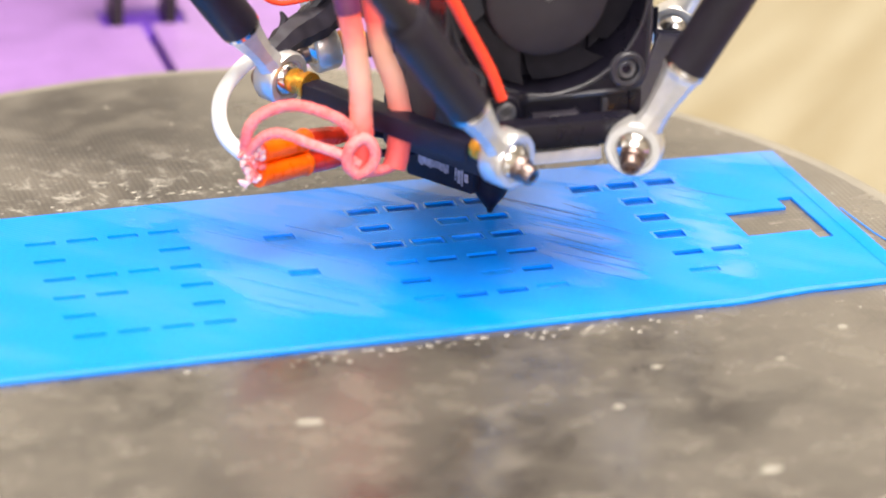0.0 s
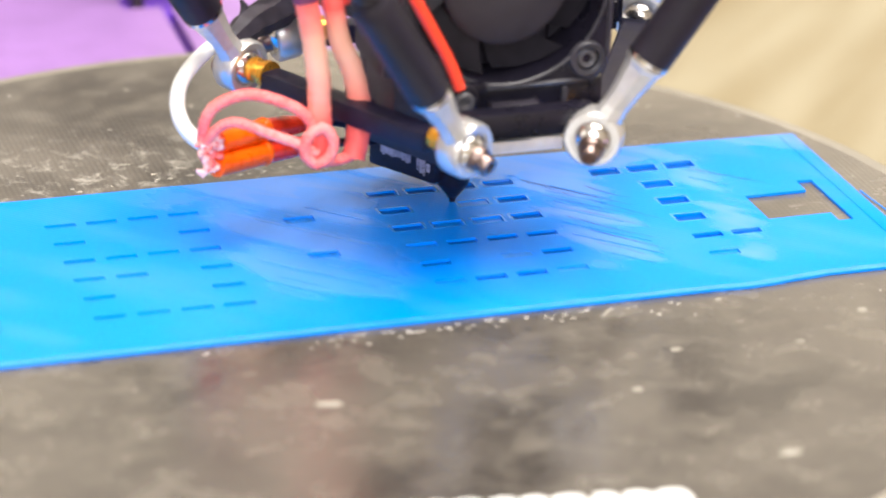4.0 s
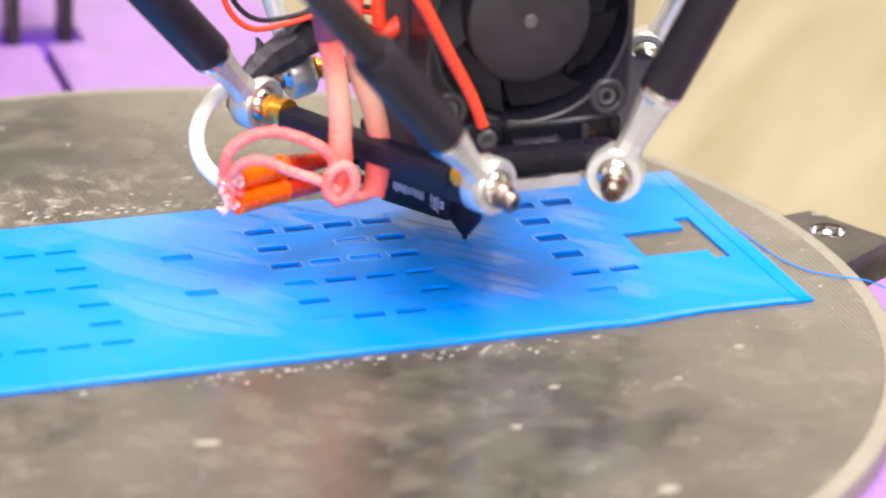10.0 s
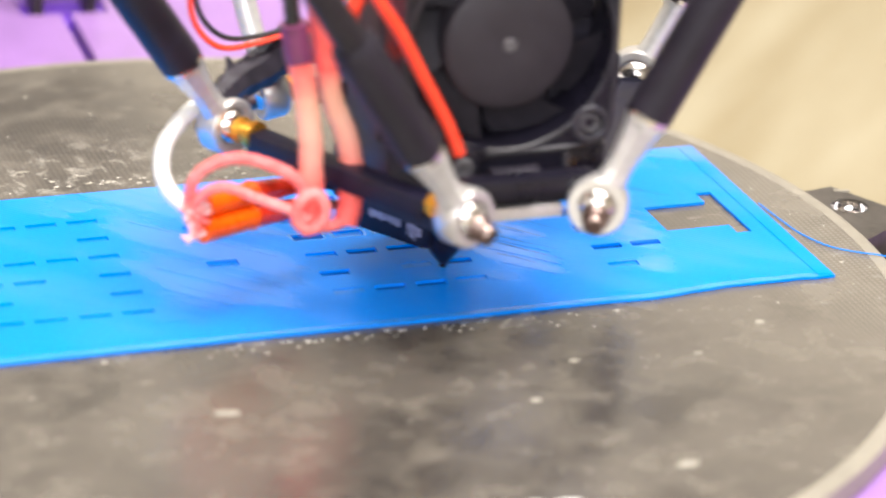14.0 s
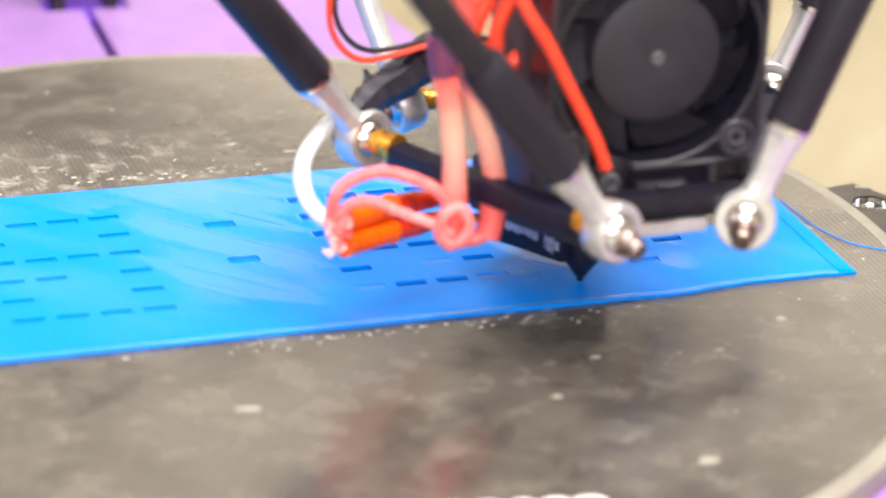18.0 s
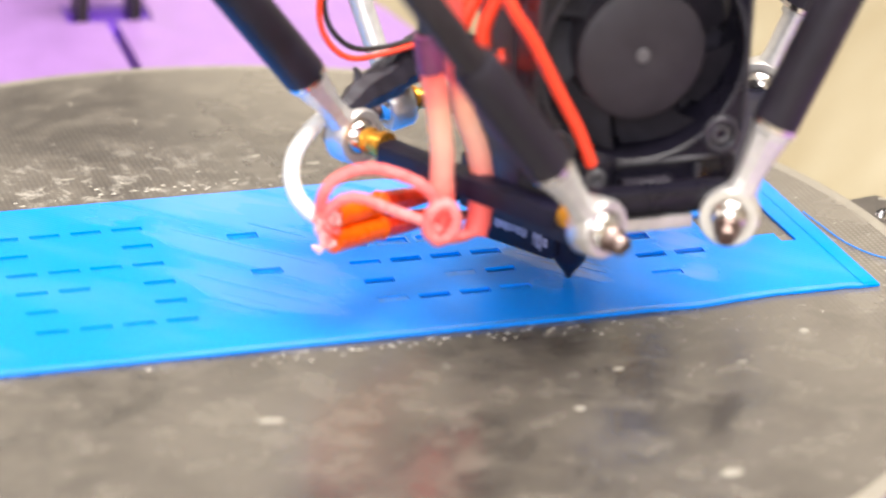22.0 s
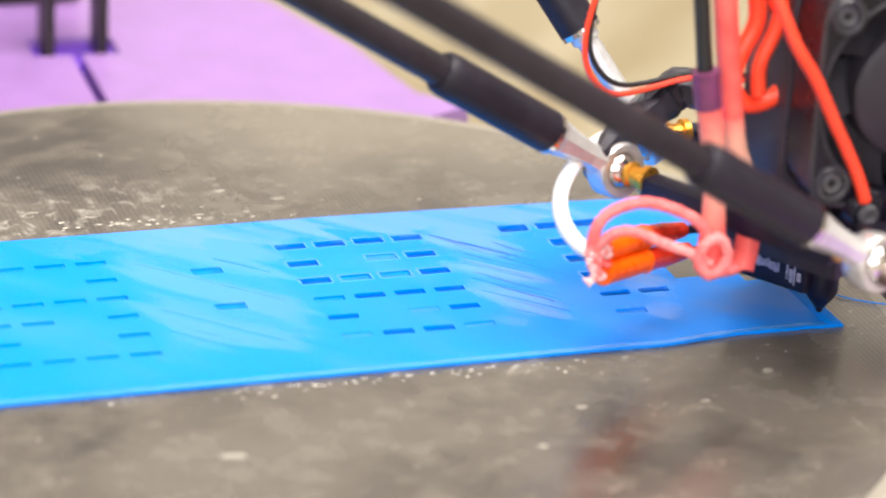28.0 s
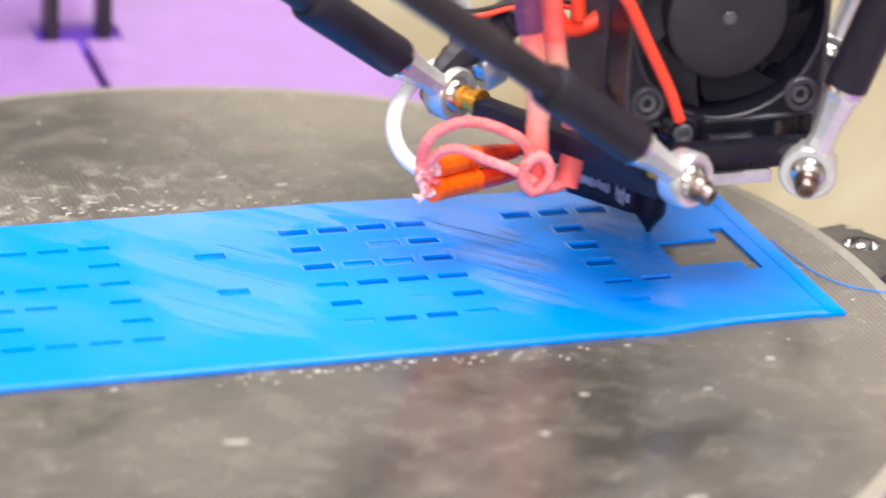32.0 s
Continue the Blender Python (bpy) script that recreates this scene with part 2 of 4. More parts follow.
BLACK_GLOSS = material("black_moulded_plastic", (0.008, 0.007, 0.013), 0.28, spec=0.32, spread=0.3, scale=300, bump=0.1, bump_scale=1500)
LIP = material("polished_black_lip", (0.03, 0.028, 0.036), 0.34, spread=0.3, scale=300)
PIN = material("dull_grey_pin", (0.10, 0.095, 0.105), 0.4, 0.3, spread=0.2)
BLADE = material("dark_blade_plastic", (0.016, 0.014, 0.020), 0.55, spec=0.2, spread=0.3)
HUB = material("grey_fan_label", (0.024, 0.020, 0.026), 0.55, spec=0.3, spread=0.2, scale=300, bump=0.1)
RUBBER = material("black_shrink_sleeve", (0.016, 0.013, 0.021), 0.45, spec=0.3, spread=0.3, scale=300, bump=0.25, bump_scale=800)
CARBON = material("carbon_tube", (0.020, 0.016, 0.021), 0.45, spec=0.3, spread=0.4, scale=900, bump=0.1)
SOCK = material("dark_silicone", (0.008, 0.007, 0.020), 0.42, spec=0.35, spread=0.4, scale=500, bump=0.2)
STEEL = material("cast_steel", (0.72, 0.71, 0.70), 0.36, 0.65, 0.12, 500, bump=0.2, bump_scale=900)
CHROME = material("chrome", (0.68, 0.65, 0.63), 0.18, 1.0, 0.08, 500)
BOLT = material("worn_plated_bolt", (0.27, 0.20, 0.18), 0.33, 1.0, 0.2, 600)
NYLON = material("pale_zinc_ring", (0.70, 0.68, 0.66), 0.32, 0.72, 0.1, 500, bump=0.1)
ALU = material("aluminium_plate", (0.72, 0.69, 0.68), 0.4, 0.55, 0.1, 700, bump=0.1, streak=(1, 6, 1))
BRASS = material("brass", (0.80, 0.38, 0.05), 0.28, 0.85, 0.15, 600)
ORANGE = material("orange_tape", (1.0, 0.10, 0.0), 0.28, 0, 0.08, 500, spec=0.3, second=(1.0, 0.15, 0.004))
DEEP_RED = material("red_shrink_tape", (0.75, 0.035, 0.012), 0.25, 0, 0.3, 500, coat=0.3)
PINK = material("pink_braided_sleeve", (1.0, 0.11, 0.105), 0.6, 0, 0.12, 1400, bump=0.8, bump_scale=2500, second=(1.0, 0.32, 0.31))
FRAY = material("pale_frayed_sleeve", (1.0, 0.42, 0.41), 0.55, 0, 0.15, 1400, bump=0.8, bump_scale=2500, second=(1.0, 0.80, 0.78))
SHRINK = material("red_translucent_shrink", (1.0, 0.09, 0.075), 0.35, 0, 0.15, 260, bump=0.2, second=(1.0, 0.18, 0.15))
LEAD = lead_material()
PLUM = material("plum_shrink", (0.16, 0.035, 0.10), 0.35, 0, 0.3, 500)
WHITE = material("white_tube", (0.82, 0.81, 0.78), 0.42, 0, 0.06, 500)
RED = material("red_wire", (1.0, 0.06, 0.022), 0.36, 0, 0.12, 500)
THIN_BLACK = material("black_wire", (0.015, 0.015, 0.015), 0.4)
PURPLE = material("purple_plastic", (0.32, 0.175, 0.44), 0.36, 0, 0.10, 120, bump=0.15, bump_scale=700)
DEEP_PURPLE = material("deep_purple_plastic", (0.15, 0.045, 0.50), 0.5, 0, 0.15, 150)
POST = material("dark_anodised", (0.035, 0.03, 0.028), 0.4, 0.4, 0.2, 300)
CLIP = material("worn_black_plastic", (0.055, 0.048, 0.042), 0.3, 0, 0.5, 500, bump=0.4, bump_scale=1500)
FLECK = material("dried_glue", (0.34, 0.315, 0.265), 0.55, 0, 0.25, 900)
CRUMB = material("scraped_glue", (0.58, 0.54, 0.47), 0.5, 0, 0.3, 900)
LOGO = material("white_ink", (0.85, 0.84, 0.82), 0.5, 0, 0.04, 600)
TAB = material("pale_orange_tape", (0.85, 0.42, 0.27), 0.5)
RIM = material("ground_glass_edge", (0.27, 0.245, 0.20), 0.4, 0, 0.12, 500)
SILVER_INK = material("silver_ink", (0.33, 0.32, 0.41), 0.4, 0.2, 0.6, 900)
CREAM = material("cream_table", (0.265, 0.205, 0.105), 0.6, 0, 0.15, 16, bump=0.1, bump_scale=600, second=(0.375, 0.335, 0.235), streak=(0.5, 3.2, 1), turn=49)
WALL = material("warm_white_wall", (0.60, 0.56, 0.49), 0.85, 0, 0.05, 20, bump=0.2, bump_scale=200)
CEIL = material("white_ceiling", (0.82, 0.81, 0.78), 0.9, 0, 0.03, 20)
FLOOR = material("brown_floor", (0.28, 0.19, 0.12), 0.5, 0, 0.2, 30, streak=(1, 6, 1))


# ---- building helpers; lengths in millimetres ----
MM = 0.001


def V(*p):
    return Vector(p) * MM


def finish(bm, smooth=True, angle=40):
    bmesh.ops.recalc_face_normals(bm, faces=bm.faces)
    for f in bm.faces:
        f.smooth = smooth
    if smooth:
        for e in bm.edges:
            if len(e.link_faces) != 2 or e.calc_face_angle(0) > radians(angle):
                e.smooth = False


def mesh_of(name, bm, mat, smooth=True):
    finish(bm, smooth)
    me = bpy.data.meshes.new(name)
    bm.to_mesh(me)
    bm.free()
    me.materials.append(mat)
    return me


def part(name, bm, mat, parent=None, label="", smooth=True, at=None):
    ob = new(name, mesh_of(name, bm, mat, smooth))
    if parent is not None:
        ob.parent = parent
    if at is not None:
        ob.matrix_basis = at
    if label:
        ob["label"] = label
    return ob


def empty(name, x=0, y=0, z=0):
    ob = new(name)
    ob.empty_display_size = 0.01
    ob.location = V(x, y, z)
    return ob


def add_box(bm, x0, x1, y0, y1, z0, z1, bevel=0.0, m=None):
    made = bmesh.ops.create_cube(bm, size=1.0)["verts"]
    for v in made:
        v.co = V(x0 + (v.co.x + 0.5) * (x1 - x0), y0 + (v.co.y + 0.5) * (y1 - y0), z0 + (v.co.z + 0.5) * (z1 - z0))
        if m is not None:
            v.co = m @ v.co
    if bevel:
        edges = list({e for v in made for e in v.link_edges})
        bmesh.ops.bevel(bm, geom=edges, offset=bevel * MM, segments=2, affect="EDGES", profile=0.6)
    return bm


def box(*a, **k):
    return add_box(bmesh.new(), *a, **k)


def frame_of(axis):
    z = Vector(axis).normalized()
    x = z.cross(Vector((0, 0, 1)) if abs(z.z) < 0.9 else Vector((1, 0, 0))).normalized()
    return x, z.cross(x), z


def add_lathe(bm, p0, axis, profile, seg=24):
    """A turned body round the axis from p0: profile of (along, radius) in mm."""
    x, y, z = frame_of(axis)
    p0 = Vector(p0)
    rings = []
    for a, r in profile:
        if r <= 1e-6:
            rings.append([bm.verts.new((p0 + z * a) * MM)])
        else:
            rings.append([bm.verts.new((p0 + z * a + (x * math.cos(t) + y * math.sin(t)) * r) * MM)
                          for t in (2 * math.pi * i / seg for i in range(seg))])
    for a, b in zip(rings, rings[1:]):
        for i in range(seg):
            j = (i + 1) % seg
            if len(a) == 1 and len(b) == 1:
                continue
            if len(a) == 1:
                bm.faces.new((a[0], b[i], b[j]))
            elif len(b) == 1:
                bm.faces.new((a[i], a[j], b[0]))
            else:
                bm.faces.new((a[i], a[j], b[j], b[i]))
    return bm


def lathe(*a, **k):
    return add_lathe(bmesh.new(), *a, **k)


def smooth_line(points, steps=6):
    """Catmull-Rom through points in mm."""
    p = [Vector(q) for q in points]
    p = [p[0] * 2 - p[1]] + p + [p[-1] * 2 - p[-2]]
    out = []
    for i in range(1, len(p) - 2):
        for s in range(steps):
            t = s / steps
            out.append(0.5 * (2 * p[i] + (p[i + 1] - p[i - 1]) * t + (2 * p[i - 1] - 5 * p[i] + 4 * p[i + 1] - p[i + 2]) * t * t
                              + (3 * p[i] - p[i - 1] - 3 * p[i + 1] + p[i + 2]) * t ** 3))
    return out + [p[-2]]


def tube(points, r, seg=12, steps=6, wobble=0.0):
    """A bent round tube or wire of radius r, or of a radius for each point."""
    line = smooth_line(points, steps)
    n = len(line)
    bm = bmesh.new()
    side = None
    rings = []
    for i, c in enumerate(line):
        d = (line[min(i + 1, n - 1)] - line[max(i - 1, 0)]).normalized()
        side = frame_of(d)[0] if side is None else (side - d * side.dot(d)).normalized()
        up = d.cross(side)
        if isinstance(r, (tuple, list)):
            u = i / (n - 1) * (len(r) - 1)
            k = min(int(u), len(r) - 2)
            rad = r[k] + (r[k + 1] - r[k]) * (u - k)
        else:
            rad = r
        rad *= 1 + wobble * math.sin(i * 2.1)
        rings.append([bm.verts.new((c + (side * math.cos(t) + up * math.sin(t)) * rad) * MM)
                      for t in (2 * math.pi * j / seg for j in range(seg))])
    for a, b in zip(rings, rings[1:]):
        for j in range(seg):
            k = (j + 1) % seg
            bm.faces.new((a[j], a[k], b[k], b[j]))
    bm.faces.new(rings[0]), bm.faces.new(rings[-1])
    return bm


def slab(outline, z0, z1, bevel=0.0):
    """A plate with the outline (x, y) in mm between two heights."""
    bm = bmesh.new()
    low = [bm.verts.new(V(x, y, z0)) for x, y in outline]
    f = bm.faces.new(low)
    top = bmesh.ops.extrude_face_region(bm, geom=[f])["geom"]
    for v in top:
        if isinstance(v, bmesh.types.BMVert):
            v.co.z = z1 * MM
    if bevel:
        edges = [e for e in bm.edges if all(abs(v.co.z - z1 * MM) < 1e-7 for v in e.verts)]
        bmesh.ops.bevel(bm, geom=edges, offset=bevel * MM, segments=2, affect="EDGES")
    return bm


# ---- the room ----
floor = part("floor", box(-1800, 2200, -1800, 1400, -900, -850), FLOOR)
tagged(floor, "brown wooden floor of the room", "floor", kind="structure")
# walls and ceiling are unseen, added to close the room for bounce and reflections
for nm, b in (("wall_north", (-1800, 2200, 1400, 1500, -850, 1600)), ("wall_east", (2200, 2300, -1900, 1500, -850, 1600)), ("wall_west", (-1900, -1800, -1900, 1500, -850, 1600))):
    tagged(part(nm, box(*b), WALL), "plain warm white wall of the room", "wall", kind="structure")
bm = bmesh.new()
for b in ((-1800, -1550, -1900, -1800, -850, 1600), (50, 2200, -1900, -1800, -850, 1600), (-1550, 50, -1900, -1800, -850, 400), (-1550, 50, -1900, -1800, 1500, 1600)):
    add_box(bm, *b)
tagged(part("wall_south", bm, WALL, smooth=False), "plain warm white wall with a window opening", "wall", kind="structure")
# unseen window, made up to house the light behind the camera
win = empty("added_window", -750, -1850, 400)
tagged(win, "white framed window in the room wall", "window", kind="structure")
for b in ((-800, -740, -30, 30, 0, 1100), (740, 800, -30, 30, 0, 1100), (-740, 740, -30, 30, 0, 60), (-740, 740, -30, 30, 1040, 1100), (-25, 25, -25, 25, 60, 1040)):
    part("window_frame", box(*b, bevel=4), CEIL, win)
tagged(part("ceiling", box(-1900, 2300, -1900, 1500, 1600, 1650), CEIL), "plain white ceiling", "ceiling", kind="structure")
# unseen fixture, made up to go with the overhead light
lamp = empty("ceiling_lamp", 330, -350, 1560)
tagged(lamp, "square white ceiling panel lamp", "ceiling lamp")
part("housing", box(-690, 690, -690, 690, 5, 40, bevel=6), CEIL, lamp)

table = empty("table", 0, 0, -850)
tagged(table, "cream coloured table under the printer", "table")
part("tabletop", box(-900, 1100, -800, 1300, 765, 788, bevel=4), CREAM, table)
for x in (-840, 1040):
    for y in (-740, 1240):
        part("leg", box(x - 30, x + 30, y - 30, y + 30, 0, 765, bevel=4), CREAM, table)

# ---- printer frame: three purple corner plates with dark tower posts ----
printer = empty("printer_frame", 0, 0, -62)
tagged(printer, "delta printer frame with purple corner plates and dark posts", "printer frame")
half = [(96, 30), (111, 59), (121, 77), (124, 75), (131, 68), (164, 62), (197, 51), (206, 44)]
for k, ang in enumerate((87.0, 207.8, 329)):
    turn = pose(0, 0, 0, 0, 0, ang)
    bm = bmesh.new()
    # two halves with a slit between them, round the opening for the tower
    for s in (1, -1):
        prof = [(96, 1.2), (165, 1.2), (165, 9.5), (177, 9.5), (177, 0.0)] + [(206, 0.0)] + half[::-1]
        low = [bm.verts.new(V(a, s * b, 52)) for a, b in prof]
        f = bm.faces.new(low)
        for v in bmesh.ops.extrude_face_region(bm, geom=[f])["geom"]:
            if isinstance(v, bmesh.types.BMVert):
                v.co.z = 57 * MM
    plate = part("corner_plate", bm, PURPLE, printer, at=turn, smooth=False)
    # added sheet below the plate; its dark colour gives the slit its shade
    part("slit_shade", box(100, 204, -12, 12, 46, 51.5), DEEP_PURPLE, plate, "dark purple recess under the slit")
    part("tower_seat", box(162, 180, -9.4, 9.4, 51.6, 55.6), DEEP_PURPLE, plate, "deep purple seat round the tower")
    for s in (-1, 1):
        bm = bmesh.new()
        add_box(bm, 165.5, 176.5, s * 5.9 - 1.15, s * 5.9 + 1.15, 0, 430, bevel=0.5)
        part("tower_post", bm, POST, printer, "dark anodised metal tower post", at=turn)
    part("foot", box(150, 190, -28, 28, -26, 46, bevel=3), PURPLE, printer, at=turn)
motor = part("motor_block", box(-34, 17.5, 200.5, 242, 57.2, 112, bevel=1.5), POST, printer, "dark stepper motor block behind the tower")
part("motor_shaft", lathe((-8, 221, 112), (0, 0, 1), [(0, 0), (0, 11), (2, 11), (2, 2.5), (14, 2.5), (14, 0)], seg=24), STEEL, motor, "bare metal motor shaft")
for ang in (30, 150, 270):
    part("base_rail", box(84, 99, -150, 150, 20, 50, bevel=1), POST, printer, "dark metal rail under the bed", at=pose(0, 0, 0, 0, 0, ang))

# ---- the bed ----
bed = empty("print_bed", 0, 0, -5)
tagged(bed, "round grey coated glass print bed with pale rim", "print bed")
bed_plate = part("bed_plate", lathe((0, 0, 0), (0, 0, 1), [(0.6, 0), (0.6, 117.8), (4.97, 117.8), (5.0, 117.77), (5.0, 0)], seg=160), BED, bed)
part("bed_rim", lathe((0, 0, 0), (0, 0, 1), [(0.6, 117.805), (0.6, 121.0), (4.3, 121.0), (4.9, 120.4), (4.98, 119.8), (4.98, 117.805)], seg=160), RIM, bed, "pale ground glass edge")
logo = [(-16.5, 3.6), (-12.3, 3.6), (-8.8, 3.4), (-4.2, 5.6), (1.2, 5.4), (6.0, 4.6), (11.2, 6.4), (17.0, 4.6), (22.0, 5.2), (27.2, 6.4)]
for x, w in logo:
    h, w = 8.5, w * 0.88
    y = -85.3 - (x + 16.5) * 0.148
    top = [(x + w / 2 * math.cos(math.pi * k / 6), y - w * 0.3 + w * 0.3 * math.sin(math.pi * k / 6)) for k in range(7)]
    part("logo_mark", slab([(x - w / 2, y - h), (x + w / 2, y - h)] + top, 5.0, 5.06), LOGO, bed_plate, "plain white printed mark", smooth=False)

part("edge_tab", box(-1.6, 1.6, -1.8, 1.2, 0.8, 5.4, bevel=0.4, m=pose(0.1002, -0.0684, 0, 0, 0, 56)), TAB, bed, "small pale orange tab on the rim")

# pale dried glue flecks on the bed
rnd = random.Random(4)
for x, y, w, h in ((-14.8, -49.2, 5.4, 2.2), (35.6, -56.8, 2.2, 1.6), (50.7, -85.0, 4.4, 2.6), (47.5, -43.7, 2.2, 1.4), (85.1, -36.5, 2.6, 1.6), (69.3, -46, 2.2, 1.3),
                   (-9.0, 53.4, 3.6, 0.9), (-12.9, 53.6, 2.0, 0.8), (-14.4, 101.9, 0.7, 1.4), (-4.0, 89.6, 0.7, 1.8), (6.9, 54.8, 2.2, 0.9), (-24, 62, 3, 1), (14, 66, 3.2, 1.2), (24, 60, 3.4, 1.0),
                   (-7.7, -25.2, 1.6, 0.6), (-2.9, -24.4, 1.1, 0.8), (1.9, -24.6, 1.4, 0.6), (5.8, -25.0, 0.9, 0.9), (-7.3, -27.6, 0.9, 0.6), (37.2, -24.9, 1.2, 0.6), (30.7, -25.6, 1.0, 0.6)):
    n = 9
    ring = [(x + w / 2 * math.cos(2 * math.pi * k / n) * rnd.uniform(0.6, 1.1), y + h / 2 * math.sin(2 * math.pi * k / n) * rnd.uniform(0.6, 1.1)) for k in range(n)]
    part("glue_fleck", slab(ring, 5.0, 5.0 + min(0.15, 0.06 * h)), FLECK, bed_plate, "pale dried glue fleck", smooth=False)

# crumbs of scraped glue along both long sides of the print
rnd = random.Random(21)
for k in range(84):
    if k < 46:
        x, y, w = rnd.gauss(22, 24), -24.3 - abs(rnd.gauss(0, 2.2)), rnd.uniform(0.25, 0.9)
    else:
        x, y, w = rnd.gauss(-5, 17), 50.5 + abs(rnd.gauss(1, 4)), rnd.uniform(0.25, 0.9)
    ring = [(x + w * math.cos(q) * rnd.uniform(0.4, 0.9), y + w * 0.45 * math.sin(q) * rnd.uniform(0.5, 1.0)) for q in (2 * math.pi * i / 6 for i in range(6))]
    part("glue_crumb", slab(ring, 5.0, 5.0 + rnd.uniform(0.03, 0.12)), CRUMB, bed_plate, "pale crumb of scraped glue", smooth=False)

# ---- bed clip ----
clip = empty("bed_clip", 0, 0, -12)
tagged(clip, "black printed plastic bed clip with a round screw hole", "bed clip")
n_ = Vector((0.88, 0.475, 0))
P1, P2 = Vector((125.5, 20.5, 0)), Vector((134.5, 3.0, 0))
inner = []
a1, a2 = math.atan2(19.2, 119.0), math.atan2(-6.0, 120.5)
arc = [(120.5 * math.cos(a1 + (a2 - a1) * i / 8), 120.5 * math.sin(a1 + (a2 - a1) * i / 8)) for i in range(9)]
HC = Vector((124.6, 10.4, 0))
mid_i = 4
for half_no, pts_ in enumerate((([(P1.x, P1.y)] + arc[:mid_i + 1]), (arc[mid_i:] + [(P2.x, P2.y)]))):
    # each half runs from the outer edge's middle round its side to the arc, then back round half the hole
    pm = (P1 + P2) / 2
    ax = math.atan2(arc[mid_i][1] - HC.y, arc[mid_i][0] - HC.x)
    sweep = [(HC.x + 3.6 * math.cos(ax + s_ * math.pi * k / 8), HC.y + 3.6 * math.sin(ax + s_ * math.pi * k / 8)) for s_ in ((-1,) if half_no == 0 else (1,)) for k in range(9)]
    outline = ([(pm.x, pm.y)] + pts_ + sweep) if half_no == 0 else (pts_[::-1] + [])
    if half_no == 1:
        outline = [(pm.x, pm.y)] + pts_[::-1] + sweep
    part("clip_body", slab(outline, -8, 11.6), CLIP, clip, smooth=False)
part("thread", lathe((HC.x, HC.y, 5.6), (0, 0, 1), [(0, 0), (0, 3.55), (1.2, 3.55), (1.6, 3.1), (2.2, 3.55), (2.6, 3.1), (3.2, 3.55), (3.8, 3.1), (4.4, 3.55), (5.6, 3.55)], seg=24), CHROME, clip, "shiny metal thread in the hole")
part("worn_edge", box(-1.6, 1.6, -0.5, 0.5, 11.6, 11.75, m=pose(0.1265, 0.0178, 0, 0, 0, -20)), RIM, clip, "pale worn patch")

# ---- the blue printed panel ----
COL, ROW, SW = 7.62, 8.35, 5.6
Y0 = 32.95
DIGITS = {
    -89.0: {0: "0123", 1: "0123"[3:], 2: "0123", 3: "03", 4: "03", 5: "0123"},
    -44.7: {0: "0123", 1: "03", 2: "0123", 3: "013", 4: "03", 5: "0123"},
    16.2: {0: "0123", 1: "023", 2: "0123", 3: "0123", 4: "023", 5: "0123"},
    60.5: {0: "012", 1: "1", 2: "1", 3: "1", 4: "12", 5: "1"},
}
slots = []
for x0, rows in DIGITS.items():
    for r, cols in rows.items():
        for c in cols:
            tall = 3.2 if (x0 > 55 and r < 4) else (2.6 if x0 > 10 and r < 3 else (2.1 if x0 > 10 else 1.7))
            slots.append((x0 + int(c) * COL, x0 + int(c) * COL + SW, Y0 - r * ROW, Y0 - r * ROW + tall))
COLON = (1, 3)
for r in COLON:
    slots.append((-2.0, 3.6, Y0 - r * ROW, Y0 - r * ROW + 2.8))
window = [(84.7, 97.1, 4.85, 16.4), (97.1, 100.1, 1.0, 21.0)]
holes = slots + window
TH = 0.6
X0, X1, YF, YB = -106.0, 106.4, -22.9, 47.6


def front_edge(x):
    """How far the warped long edge draws back at x."""
    u = min(1, max(0, (x - 70) / 18))
    return 1.5 * u * u * (3 - 2 * u) - 0.35 * math.exp(-((x - 70) / 5) ** 2) - 0.5 * math.exp(-((x - 105) / 3) ** 2) + 0.12 * math.sin(x * 0.9) * u


